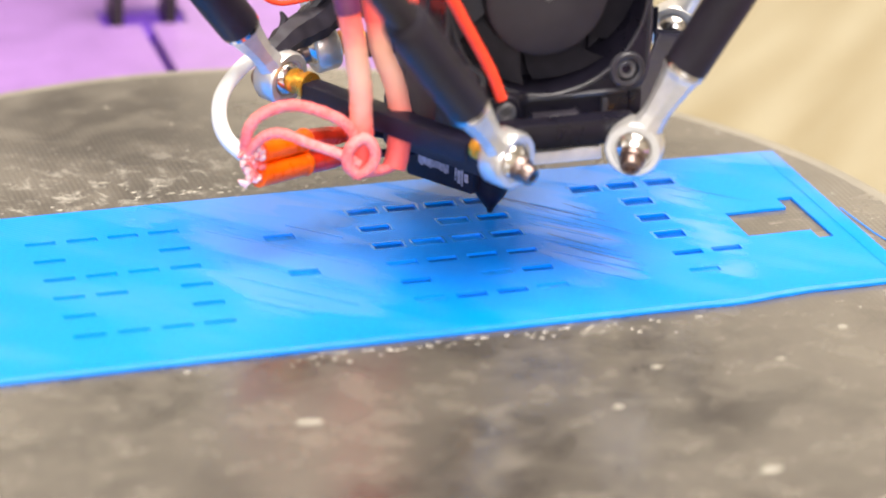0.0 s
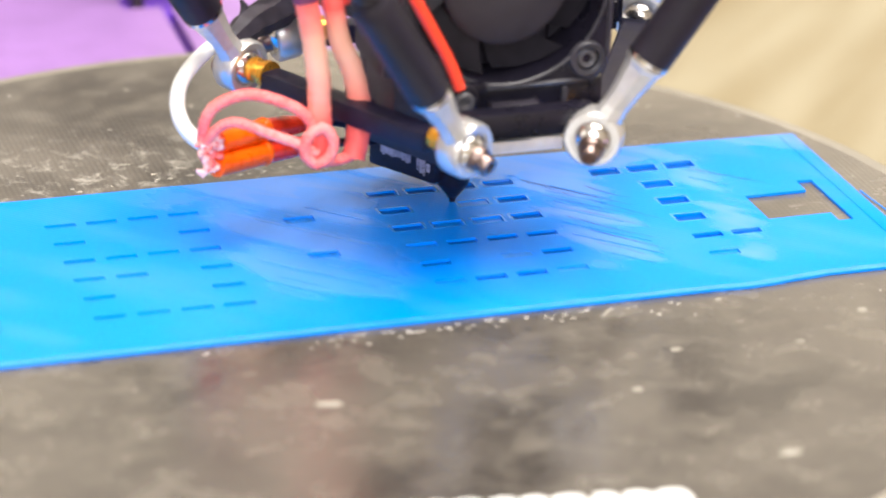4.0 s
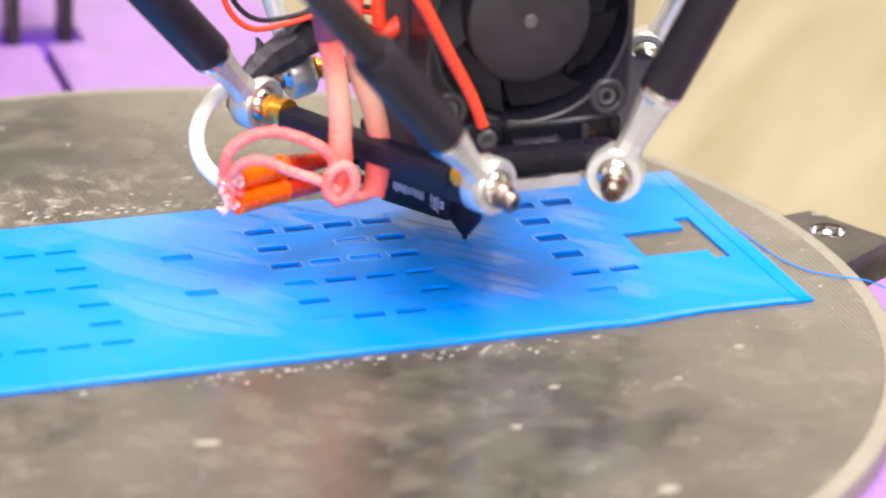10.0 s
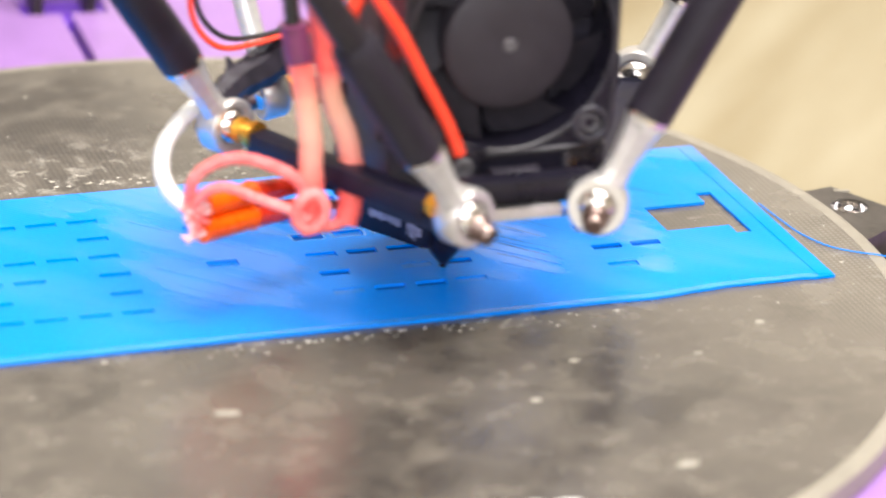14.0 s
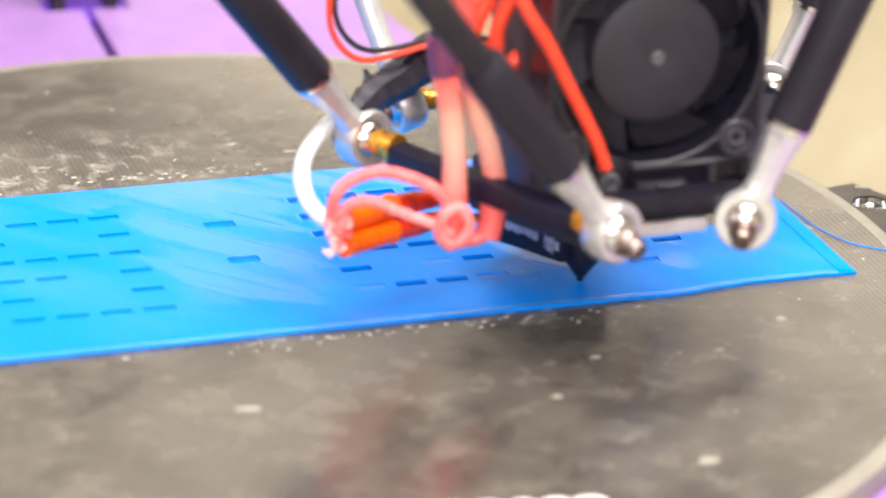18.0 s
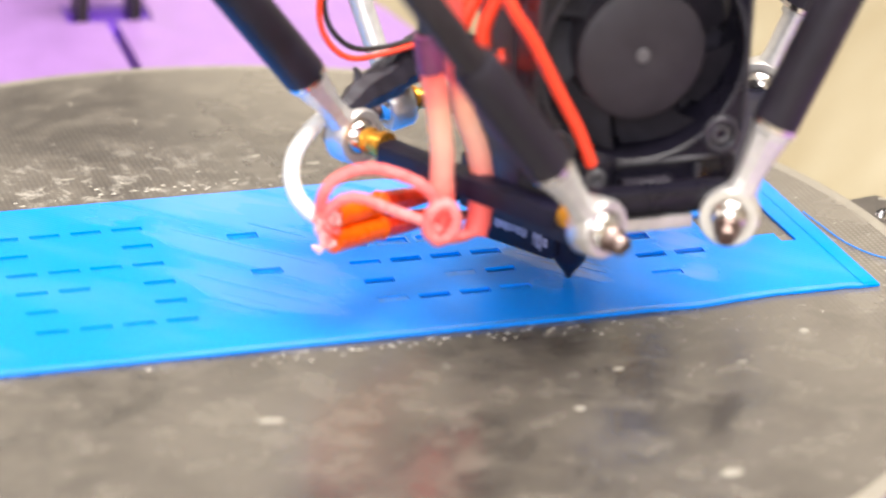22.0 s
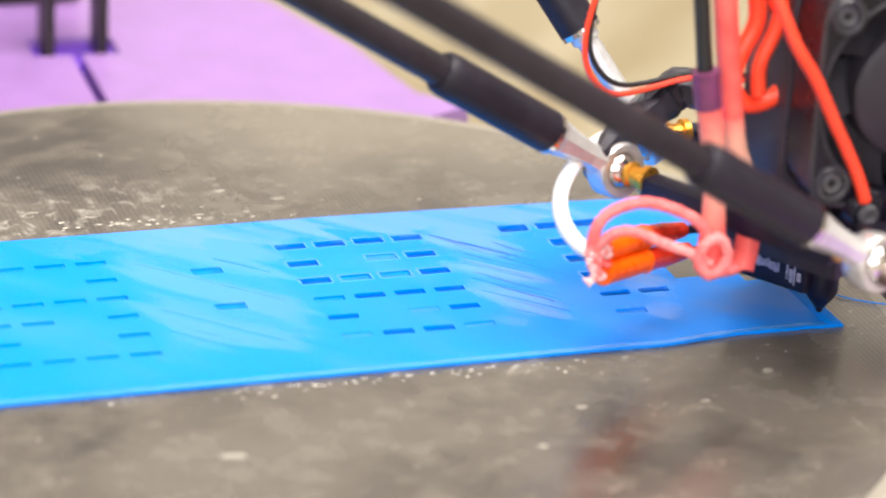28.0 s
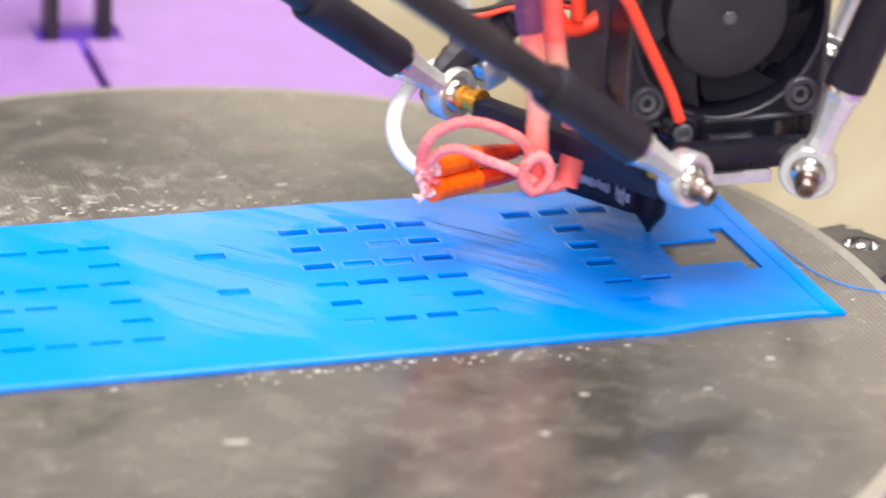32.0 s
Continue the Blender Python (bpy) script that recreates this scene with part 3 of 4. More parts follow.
def sheet(x0, x1, y0, y1, cuts, z0, z1):
    """A sheet with rectangular openings cut right through it."""
    xs = sorted({x0, x1, *(v for h in cuts for v in h[:2]), *(x0 + (x1 - x0) * k / 53 for k in range(54))})
    ys = sorted({y0, y1, *(v for h in cuts for v in h[2:])})
    solid = np.ones((len(xs) - 1, len(ys) - 1), bool)
    for i in range(len(xs) - 1):
        for j in range(len(ys) - 1):
            cx, cy = (xs[i] + xs[i + 1]) / 2, (ys[j] + ys[j + 1]) / 2
            if any(h[0] < cx < h[1] and h[2] < cy < h[3] for h in cuts):
                solid[i, j] = False
    bm = bmesh.new()
    made = {}

    def vert(i, j, k):
        if (i, j, k) not in made:
            # the far edge draws in a little towards the right end
            x, y = xs[i], ys[j]
            if y > 44:
                y -= max(0.0, (x - 30) / 76) * 3.0
            elif y < -22:
                y += front_edge(x)
            made[i, j, k] = bm.verts.new(V(x, y, z1 if k else z0))
        return made[i, j, k]

    ni, nj = solid.shape
    for i in range(ni):
        for j in range(nj):
            if not solid[i, j]:
                continue
            bm.faces.new([vert(i, j, 1), vert(i + 1, j, 1), vert(i + 1, j + 1, 1), vert(i, j + 1, 1)])
            bm.faces.new([vert(i, j + 1, 0), vert(i + 1, j + 1, 0), vert(i + 1, j, 0), vert(i, j, 0)])
            for di, dj, a, b in ((-1, 0, (0, 1), (0, 0)), (1, 0, (1, 0), (1, 1)), (0, -1, (0, 0), (1, 0)), (0, 1, (1, 1), (0, 1))):
                p, q = i + di, j + dj
                if not (0 <= p < ni and 0 <= q < nj and solid[p, q]):
                    A, B = (i + a[0], j + a[1]), (i + b[0], j + b[1])
                    bm.faces.new([vert(*A, 1), vert(*A, 0), vert(*B, 0), vert(*B, 1)])
    return bm


panel = empty("printed_panel", 0, 0, 0)
tagged(panel, "flat blue printed plastic clock panel with rows of slots", "printed panel")
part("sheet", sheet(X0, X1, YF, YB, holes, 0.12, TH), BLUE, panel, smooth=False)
# a darker blue than the sheet, so the slots' shade is in the colour
part("first_layer", sheet(X0 + 0.2, X1 - 0.2, YF + 0.25, YB - 0.2, window, 0.0, 0.11), SHADED_FLOOR, panel, "thin dark blue first layer under the slots", smooth=False)

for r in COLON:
    part("slot_filling", box(-1.99, 3.59, Y0 - r * ROW + 0.01, Y0 - r * ROW + 2.79, 0.112, 0.27), SHADED_FILL, panel, smooth=False)
# slots that have partly closed with molten plastic; left ones filled in shaded blue
CLOSED = {(16.2, 1, 2): 0.42, (16.2, 2, 1): 0.24, (16.2, 2, 2): 0.24, (16.2, 3, 0): 0.22, (16.2, 4, 2): 0.52, (16.2, 5, 0): 0.48, (16.2, 5, 3): 0.40, (60.5, 5, 1): 0.3}
for x0, rows in DIGITS.items():
    for r, cols in rows.items():
        for c in cols:
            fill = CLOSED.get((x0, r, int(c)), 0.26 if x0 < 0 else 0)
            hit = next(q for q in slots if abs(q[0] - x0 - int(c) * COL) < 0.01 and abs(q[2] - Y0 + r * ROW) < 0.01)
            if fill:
                part("slot_filling", box(hit[0] + 0.01, hit[1] - 0.01, hit[2] + 0.01, hit[3] - 0.01, 0.112, fill), SHADED_FILL if x0 < 0 else BLUE_GROOVE, panel, smooth=False)


def rim(x0, x1, y0, y1, w, z0, z1):
    bm = bmesh.new()
    ring = lambda d, z: [bm.verts.new(V(x, y, z)) for x, y in ((x0 - d, y0 - d), (x1 + d, y0 - d), (x1 + d, y1 + d), (x0 - d, y1 + d))]
    o0, o1, i1, i0 = ring(w, z0), ring(w * 0.8, z1), ring(0.12, z1), ring(0.02, z0)
    for a, b in ((o0, o1), (o1, i1), (i1, i0)):
        for k in range(4):
            bm.faces.new((a[k], a[(k + 1) % 4], b[(k + 1) % 4], b[k]))
    return bm


rims = {}
for x0, x1, y0, y1 in (q for q in slots if q[0] > 10 and q[3] - q[2] > 2.2):
    key = (round(x1 - x0, 2), round(y1 - y0, 2), 0.05)
    if key not in rims:
        rims[key] = mesh_of("slot_rim", rim(0, key[0], 0, key[1], 0.5, TH, TH + key[2]), BLUE_RIM)
    ob = new("slot_rim", rims[key])
    ob.parent = panel
    ob.location = V(x0, y0, 0)
part("end_ridge", box(103.3, 106.2, -21.0, 44.2, TH, TH + 0.12, bevel=0.05), BLUE, panel, "raised ridge along the short end")
bm = bmesh.new()
cross = [[bm.verts.new(V(x, yy + front_edge(x), zz)) for yy, zz in ((-22.8, TH), (-22.6, TH + 0.05), (-21.5, TH + 0.05), (-21.3, TH))] for x in (-105.8 + 3.8 * k for k in range(56))]
for p, q in zip(cross, cross[1:]):
    for k in range(3):
        bm.faces.new((p[k], q[k], q[k + 1], p[k + 1]))
part("front_ridge", bm, BLUE_RIM, panel, "raised line along the long edge")

# seams: dark strips as painted shade beside the third digit, shallow ones elsewhere
rnd = random.Random(9)
seams = [(46.4, 34.6, 62.5, 17.6, 0.42), (47.2, 33.0, 66.0, 9.3, 0.22), (48.0, 26.5, 63.5, 11.5, 0.18), (48.6, 21.0, 63.0, 5.2, 0.2), (49.0, 15.6, 62.0, 1.2, 0.24),
         (50.6, 8.6, 61.4, -3.9, 0.3), (50.0, 2.4, 57.0, -6.0, 0.2), (57.0, 29.0, 63.6, 21.0, 0.3), (78.2, 33.5, 92.0, 20.6, 0.3)]
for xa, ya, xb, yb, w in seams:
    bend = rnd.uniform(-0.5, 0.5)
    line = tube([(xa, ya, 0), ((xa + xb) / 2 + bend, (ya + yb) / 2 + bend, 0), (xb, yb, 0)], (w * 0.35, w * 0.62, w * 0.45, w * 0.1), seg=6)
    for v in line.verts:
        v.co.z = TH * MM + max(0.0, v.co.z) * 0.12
    part("open_seam", line, SEAM_SHADE, panel, "dark open seam between lines")
for xa, xb in ((-13.0, 12.5), (47.0, 61.0), (77.0, 84.0)):
    c = xa - 10.0
    while c < xb + 36:
        pa, pb = max(xa, c - 34.0) + rnd.uniform(0, 4), min(xb, c + 10.0) - rnd.uniform(0, 4)
        if pb - pa > 5 and not (xa < 0 and (5 < c < 15 or 22 < c < 32)):
            m = Matrix.Translation(V(pa, c - pa, 0)) @ Matrix.Rotation(radians(-45), 4, "Z")
            part("extrusion_line", box(0, (pb - pa) * 1.414, -0.2, 0.2, TH, TH + 0.06, m=m), rnd.choice((BLUE_RIM, BLUE, BLUE_GROOVE)), panel, smooth=False)
        c += rnd.uniform(3.0, 8.0)
string = part("filament_string", tube([(107.2, 14, 0.4), (107.9, 6.5, 0.3), (108.8, -1.6, 0.3), (111.4, -8.4, 0.3), (115.2, -12.2, 0.3), (118.9, -14.8, 0.35), (121.8, -17.2, -0.2), (127, -21.4, -2.6), (134, -26, -4.6)], 0.13, seg=6), BLUE)
tagged(string, "thin stray blue filament string across the bed edge", "filament string")

# ---- the print head; its origin is the nozzle's tip ----
head = empty("delta_effector", 42, 28, TH)
tagged(head, "black delta effector with fan, hot end and tangled wires", "effector")
JOINT = {"a1": (-11.9, -41.5, 27.5), "a3": (-38.5, 8.2, 27.5), "b2": (11.7, -41.5, 27.5), "b4": (42.0, 16.2, 27.5),
         "c5": (-26.5, 22.8, 27.5), "c6": (27.5, 26.0, 27.5)}


def bar(p, q, w, h0, h1, bevel=0.8):
    p, q = Vector(p), Vector(q)
    d = q - p
    m = Matrix.Translation(p * MM) @ Matrix.Rotation(math.atan2(d.y, d.x), 4, "Z")
    return box(0, d.length, -w / 2, w / 2, h0, h1, bevel=bevel, m=m)


def along(a, b, s):
    A, B = Vector(JOINT[a]), Vector(JOINT[b])
    return A + (B - A).normalized() * s


for a, b in (("a3", "a1"), ("b4", "b2"), ("c5", "c6")):
    p, q = along(a, b, 7.5), along(b, a, 7.5)
    part("side_bar", bar((p.x, p.y, 0), (q.x, q.y, 0), 4.6, 24.6, 28.6), SOCK, head)
for a, b in (("b4", "c6"), ("a1", "b2")):
    A, B = Vector(JOINT[a]), Vector(JOINT[b])
    d = (B - A).normalized()
    c = (A + B) / 2
    inn = -c.normalized() * (11 if a == "b4" else 4)
    part("corner_bar", bar((A.x + inn.x - d.x, A.y + inn.y - d.y, 0), (B.x + inn.x + d.x, B.y + inn.y + d.y, 0), 4.4, 28.8, 32.4), BLACK_GLOSS, head)
part("hub_plate", lathe((0, 0, 26), (0, 0, 1), [(0, 0), (0, 17), (0.6, 17.6), (4.4, 17.6), (5, 17), (5, 0)], seg=40), BLACK, head)
for ang in (30, 270):
    part("spoke", bar((10 * math.cos(radians(ang)), 10 * math.sin(radians(ang)), 0), (33 * math.cos(radians(ang)), 33 * math.sin(radians(ang)), 0), 9, 26, 31), BLACK, head)

# joints: ball, brass spacer, chrome bolt tip
for a, b in (("a1", "a3"), ("a3", "a1"), ("b2", "b4"), ("b4", "b2"), ("c5", "c6"), ("c6", "c5")):
    J, K = Vector(JOINT[a]), Vector(JOINT[b])
    out = (J - K).normalized()
    ball = part("joint_ball", lathe(J - out * 3.4, out, [(-0.3, 0)] + [(3.4 - 3.8 * math.cos(t), 3.8 * math.sin(t)) for t in (math.pi * i / 12 for i in range(1, 12))] + [(7.1, 0)], seg=20), CHROME, head, "polished steel ball")
    dip = (out + Vector((0, 0, -0.32))).normalized()
    part("joint_bolt", lathe(J + dip * 2.8, dip, [(0, 2.3), (1.4, 2.3), (1.7, 2.1), (1.7, 1.8), (3.3, 1.8), (3.7, 1.5), (3.7, 0.9), (2.9, 0.8), (2.9, 0)], seg=16), BOLT, ball, "worn bronze tinted bolt tip")
    if a == "a1":
        part("spacer", lathe(J - out * 7.0, out, [(0, 0), (0, 2.1), (0.8, 2.1), (1.2, 1.6), (2.6, 1.6), (2.6, 0)], seg=16), BRASS, head, "thin brass spacer")
    elif a == "b4":
        part("washer", lathe(J + Vector((-1.2, 0, -1.2)), (0.25, -0.35, 1), [(0, 1.6), (0, 3.6), (0.5, 3.9), (1.2, 3.9), (1.5, 3.5), (1.5, 1.6), (0, 1.6)], seg=28), NYLON, head, "pale metal washer")
        part("spacer", lathe(J + Vector((-1.6, 0.5, -3.2)), (0.25, -0.35, 1), [(0, 0), (0, 1.7), (2.2, 2.2), (2.2, 0)], seg=16), BRASS, head, "brass spacer")
    else:
        part("spacer", lathe(J - out * 8.0, out, [(0, 0), (0, 2.6), (1.2, 2.6), (1.6, 1.9), (3.4, 1.9), (3.8, 2.4), (4.4, 2.4), (4.4, 0)], seg=16), BRASS, head, "brass spacer")

# fan
FX, FZ, FY = -1.0, 52.5, -31.0
bm = bmesh.new()
ring_o, ring_i = [], []
steps = 96
for i in range(steps):
    t = 2 * math.pi * i / steps
    c, s = math.cos(t), math.sin(t)
    # a square with rounded corners
    k = 1 / (abs(c) ** 9 + abs(s) ** 9) ** (1 / 9)
    ring_o.append((18.8 * k * c, 18.8 * k * s))
    ring_i.append((17.9 * c, 17.9 * s))
vs = {}
for nm, ring in (("o", ring_o), ("i", ring_i)):
    for d in (0, 10.0):
        vs[nm, d] = [bm.verts.new(V(FX + x, FY + d, FZ + z)) for x, z in ring]
for i in range(steps):
    j = (i + 1) % steps
    bm.faces.new((vs["o", 0][i], vs["o", 0][j], vs["i", 0][j], vs["i", 0][i]))
    bm.faces.new((vs["o", 10.0][j], vs["o", 10.0][i], vs["i", 10.0][i], vs["i", 10.0][j]))
    bm.faces.new((vs["o", 0][j], vs["o", 0][i], vs["o", 10.0][i], vs["o", 10.0][j]))
    bm.faces.new((vs["i", 0][i], vs["i", 0][j], vs["i", 10.0][j], vs["i", 10.0][i]))
fan_frame = part("fan_frame", bm, BLACK_GLOSS, head)
part("fan_lip", lathe((FX, FY - 0.5, FZ), (0, 1, 0), [(0.2, 17.95), (0, 18.15), (0, 18.5), (0.25, 18.7), (0.55, 18.72), (0.55, 17.95)], seg=64), LIP, fan_frame)
bm = bmesh.new()
edge = [[bm.verts.new(V(FX + x * q, FY + d, FZ + z * q)) for x, z in ring_o] for q, d in ((1.0, 0.4), (1.012, -0.35), (0.985, -0.55), (0.965, 0.0))]
for p, q in zip(edge, edge[1:]):
    for i in range(steps):
        j = (i + 1) % steps
        bm.faces.new((p[i], p[j], q[j], q[i]))
part("fan_flange", bm, LIP, fan_frame, "shiny rounded outer edge of the fan")
part("fan_hub", lathe((FX, FY + 0.6, FZ), (0, 1, 0), [(0.25, 0), (0.0, 1.2), (0.0, 10.4), (0.7, 11.3), (7.0, 11.4), (7.0, 0)], seg=56), HUB, fan_frame)
part("fan_pin", lathe((FX, FY + 0.35, FZ), (0, 1, 0), [(0.0, 0), (0.0, 1.1), (0.3, 1.3), (0.3, 0)], seg=16), PIN, fan_frame)
for i in range(7):
    t = 2 * math.pi * i / 7 + 0.37
    bm = bmesh.new()
    grid = []
    for u in range(5):
        r = 11.2 + 6.4 * u / 4
        row = []
        for w in range(4):
            a = t - (w / 3 - 0.5) * 0.74 + u * 0.05
            row.append(bm.verts.new(V(FX + r * math.cos(a), FY + 3.2 + w * 1.2, FZ + r * math.sin(a))))
        grid.append(row)
    for u in range(4):
        for w in range(3):
            bm.faces.new((grid[u][w], grid[u + 1][w], grid[u + 1][w + 1], grid[u][w + 1]))
    bmesh.ops.solidify(bm, geom=bm.faces[:], thickness=0.0006)
    part("fan_blade", bm, BLADE, fan_frame)
for sx in (-1, 1):
    for sz in (-1, 1):
        boss = part("screw_boss", lathe((FX + sx * 14.7, FY - 0.9, FZ + sz * 14.7), (0, 1, 0), [(1.6, 2.0), (0.2, 2.1), (0.0, 2.4), (0.0, 3.0), (0.3, 3.3), (1.0, 3.4), (1.0, 2.0)], seg=24), LIP, fan_frame, "shiny rounded screw boss")
        part("fan_screw", lathe((FX + sx * 14.7, FY - 0.6, FZ + sz * 14.7), (0, 1, 0), [(1.0, 0), (1.0, 0.7), (0.3, 0.9), (0.1, 1.5), (0.5, 1.9), (1.4, 1.9), (1.4, 0)], seg=18), PIN, fan_frame, "small metal screw head")

# body behind and under the fan
part("fan_duct", box(-20.5, 10, -20.9, -3, 33, 70, bevel=1.2), BLACK, head)
part("fan_duct", box(10.1, 18, -20.9, -17, 33, 53, bevel=0.8), BLACK, head)
part("fan_duct", box(15.8, 18, -20.9, -18, 53.1, 70, bevel=0.5), BLACK, head)
part("fan_duct", box(10.1, 15.7, -20.9, -18, 63.2, 70, bevel=0.5), BLACK, head)
part("fan_duct", box(10.1, 11.6, -20.9, -18, 53.1, 63.1, bevel=0.5), BLACK, head)
part("mount_block", box(-11, 16, -30.5, -14, 23.6, 33.4, bevel=0.8), BLACK_GLOSS, head)
part("mount_rib", box(9.2, 10.4, -31.6, -30.4, 26, 33, bevel=0.4), LIP, head)
part("mount_side", box(14.4, 17.0, -31.0, -20, 24.5, 34, bevel=1.0), BLACK_GLOSS, head)
bm = lathe((-9.4, -33.2, 32.6), (0, 1, 0), [(0, 0), (0, 2.6), (0.4, 3.0), (4, 3.2), (4, 0)], seg=20)
add_box(bm, -13.0, -5.0, -32.6, -29.5, 33.2, 35.4, bevel=0.6)
lug = part("mount_lug", bm, BLACK_GLOSS, head, "black screw lug under the fan")
part("lug_screw", lathe((-9.4, -34.0, 32.5), (0, 1, 0), [(0.5, 0), (0.5, 0.8), (0, 1.0), (0, 1.6), (0.4, 1.9), (0.9, 1.9), (0.9, 0)], seg=18), PIN, lug, "dull grey screw head")
part("shield_plate", box(-7.5, 9.8, -31, -12, 21.2, 23.5, bevel=0.3), ALU, head, "bare aluminium plate")
part("heat_break", lathe((0, 0, 13), (0, 0, 1), [(0, 0), (0, 3.2), (6, 3.2), (6, 8), (8, 8), (8, 4), (10, 4), (10, 8), (13.2, 8), (13.2, 0)], seg=28), BLACK, head)

# hot end
turn = Matrix.Translation(V(-3.2, -4.5, 0)) @ Matrix.Rotation(math.atan2(-15.0, 9.5), 4, "Z")
heater = part("heater_block", box(-18.5, -2.4, 0, 15, 4.6, 13.5, bevel=0.7, m=turn), SOCK, head)
rnd = random.Random(12)
for k in range(14):
    a = -15.4 + 0.52 * k
    part("block_print", box(a, a + rnd.uniform(0.48, 0.6), -0.12, 0.05, 7.5 - 0.02 * k + rnd.uniform(0, 0.5), 9.3 + rnd.uniform(-0.3, 0.3), m=turn), SILVER_INK, heater, "pale worn printed mark", smooth=False)
for a, b, z0, z1 in ((-6.6, -6.1, 6.6, 9.4), (-5.9, -5.2, 6.2, 8.8), (-5.0, -4.6, 5.8, 9.6), (-4.3, -3.4, 6.8, 8.4)):
    part("block_print", box(a, b, -0.12, 0.05, z0, z1, m=turn), SILVER_INK, heater, "pale worn printed mark", smooth=False)
part("nozzle", lathe((0, 0, 0), (0, 0, 1), [(0, 0), (0, 0.5), (0.8, 0.65), (1.0, 0.9), (3.6, 2.8), (4.3, 3.1), (9.5, 3.1), (9.5, 0)], seg=24), SOCK, heater, "dark cone nozzle")
part("thermistor_sleeve", lathe((-6.2, -4.3, 13.5), (0.1, 0.1, 1), [(0, 0), (0, 1.3), (3.6, 1.3), (3.6, 0)], seg=12), ORANGE, head, "orange tape wrapped sensor lead")
part("dark_bracket", bar((-17, 6, 0), (-4, -17, 0), 7, 14.0, 24.2), BLACK, head)
part("fan_shroud", box(-18, 14, -20, -2, 24, 33, bevel=1), BLACK, head)

# heater leads and wires
for p, q, e, r in (((-48.1, -12, 16.4), (-37.6, -5.2, 15.2), (-26, 2.5, 13.2), 2.1), ((-47.2, -10.2, 20.1), (-37.4, -4.0, 19.2), (-27, 3.0, 17.0), 2.05)):
    P, Q, E = Vector(p), Vector(q), Vector(e)
    lead = part("heater_lead", tube([P, (P + Q) / 2, Q], r, seg=16), ORANGE, head, "glossy orange tape wrapped lead")
    part("tape_seam", tube([Q - (Q - P).normalized() * 0.7, Q, Q + (E - Q).normalized() * 0.7], (r, r * 1.12, r), seg=16), ORANGE, lead)
    part("lead_shrink", tube([Q, (Q + E) / 2, E], (r * 0.98, r * 0.95, r * 0.7), seg=14), DEEP_RED, lead, "dark red shrink tube on the lead")
    part("lead_tail", tube([E - (E - Q).normalized(), Vector((-20, 5.5, E.z - 1.6)), Vector((-12, 7.5, 10.5))], 0.8, seg=10), SOCK, lead)
part("sleeve_loop", tube([(-48.8, -12, 16.4), (-49.9, -12, 18.0), (-50.4, -12, 20.3), (-50.7, -13, 23.4), (-50.2, -14, 26.6), (-48.2, -15, 29.2), (-43.9, -17, 31.2), (-38.8, -19, 30.4), (-33.8, -20, 27.4), (-32.0, -20, 22.6)], 1.05, seg=12, wobble=0.05), PINK, head)
part("sleeve_loop", tube([(-48.6, -12.4, 18.6), (-50.2, -13, 21.2), (-47.8, -15, 25.0), (-44.9, -17, 26.0), (-40.3, -19, 24.3), (-35.8, -21, 22.8), (-32.3, -22, 20.9)], 0.95, seg=12, wobble=0.05), PINK, head)
part("sleeve_ring", tube([(-33.0, -22, 18.9), (-30.6, -22, 19.8), (-29.4, -22, 22.6), (-31.2, -22, 25.6), (-33.9, -22, 24.4), (-34.6, -22, 21.2), (-32.7, -22, 18.9)], 1.05, seg=12, wobble=0.06), PINK, head)
rnd = random.Random(5)
for a in range(34):
    px, pz = -49.0 + rnd.uniform(-1.6, 1.6), 18.6 + rnd.uniform(-3.2, 3.6)
    dx, dz = rnd.uniform(-2.0, 0.6), rnd.uniform(-1.8, 1.0)
    part("frayed_end", tube([(px, -12.8 + rnd.uniform(-0.9, 0.9), pz), (px + dx * 0.6, -13.4, pz + dz * 0.4), (px + dx, -13.8 + rnd.uniform(-0.6, 0.6), pz + dz)], (0.7, 0.55, 0.15), seg=7, steps=3), FRAY if a % 3 else PINK, head)
part("upright_sleeve", tube([(-31.6, -19, 19.6), (-31.2, -19, 25.3), (-31.3, -19, 29.7), (-31.4, -19, 33.7), (-32.4, -19, 41.1)], (2.3, 2.25, 2.05, 2.1, 2.1), seg=16, wobble=0.03), LEAD, head, "pink and tan bleached sleeve on a wire")
part("upright_sleeve", tube([(-32.4, -19, 41.0), (-33.1, -19, 44.8), (-33.9, -19, 48.6)], 2.1, seg=16), LEAD, head, "pink sleeve on a wire")
part("black_wire", tube([(-34.6, -19, 52), (-35.4, -18.8, 58), (-37.5, -18, 76)], 1.4, seg=12), THIN_BLACK, head, "black insulated wire")
part("dark_band", tube([(-33.9, -19, 48.4), (-34.5, -19, 51.6), (-35.0, -19, 55)], 2.35, seg=16), PLUM, head, "dark plum tinted shrink band")
part("cross_lead", tube([(-31.6, -19, 18.0), (-27.4, -19, 18.2), (-24.7, -18, 18.5)], 1.0, seg=10), PINK, head)
part("lead_cap", tube([(-25.6, -18.4, 18.3), (-23.4, -17.6, 18.5)], 0.85, seg=10, steps=2), SOCK, head)
part("upright_sleeve", tube([(-24.7, -18, 17.8), (-23.6, -17, 21.2), (-23.1, -16, 27.4), (-24.4, -16, 33.6), (-26.8, -16, 39.5), (-28.0, -16, 46)], (2.1, 2.15, 2.05, 1.95, 1.95), seg=16, wobble=0.03), LEAD, head, "pink and tan bleached sleeve on a wire")
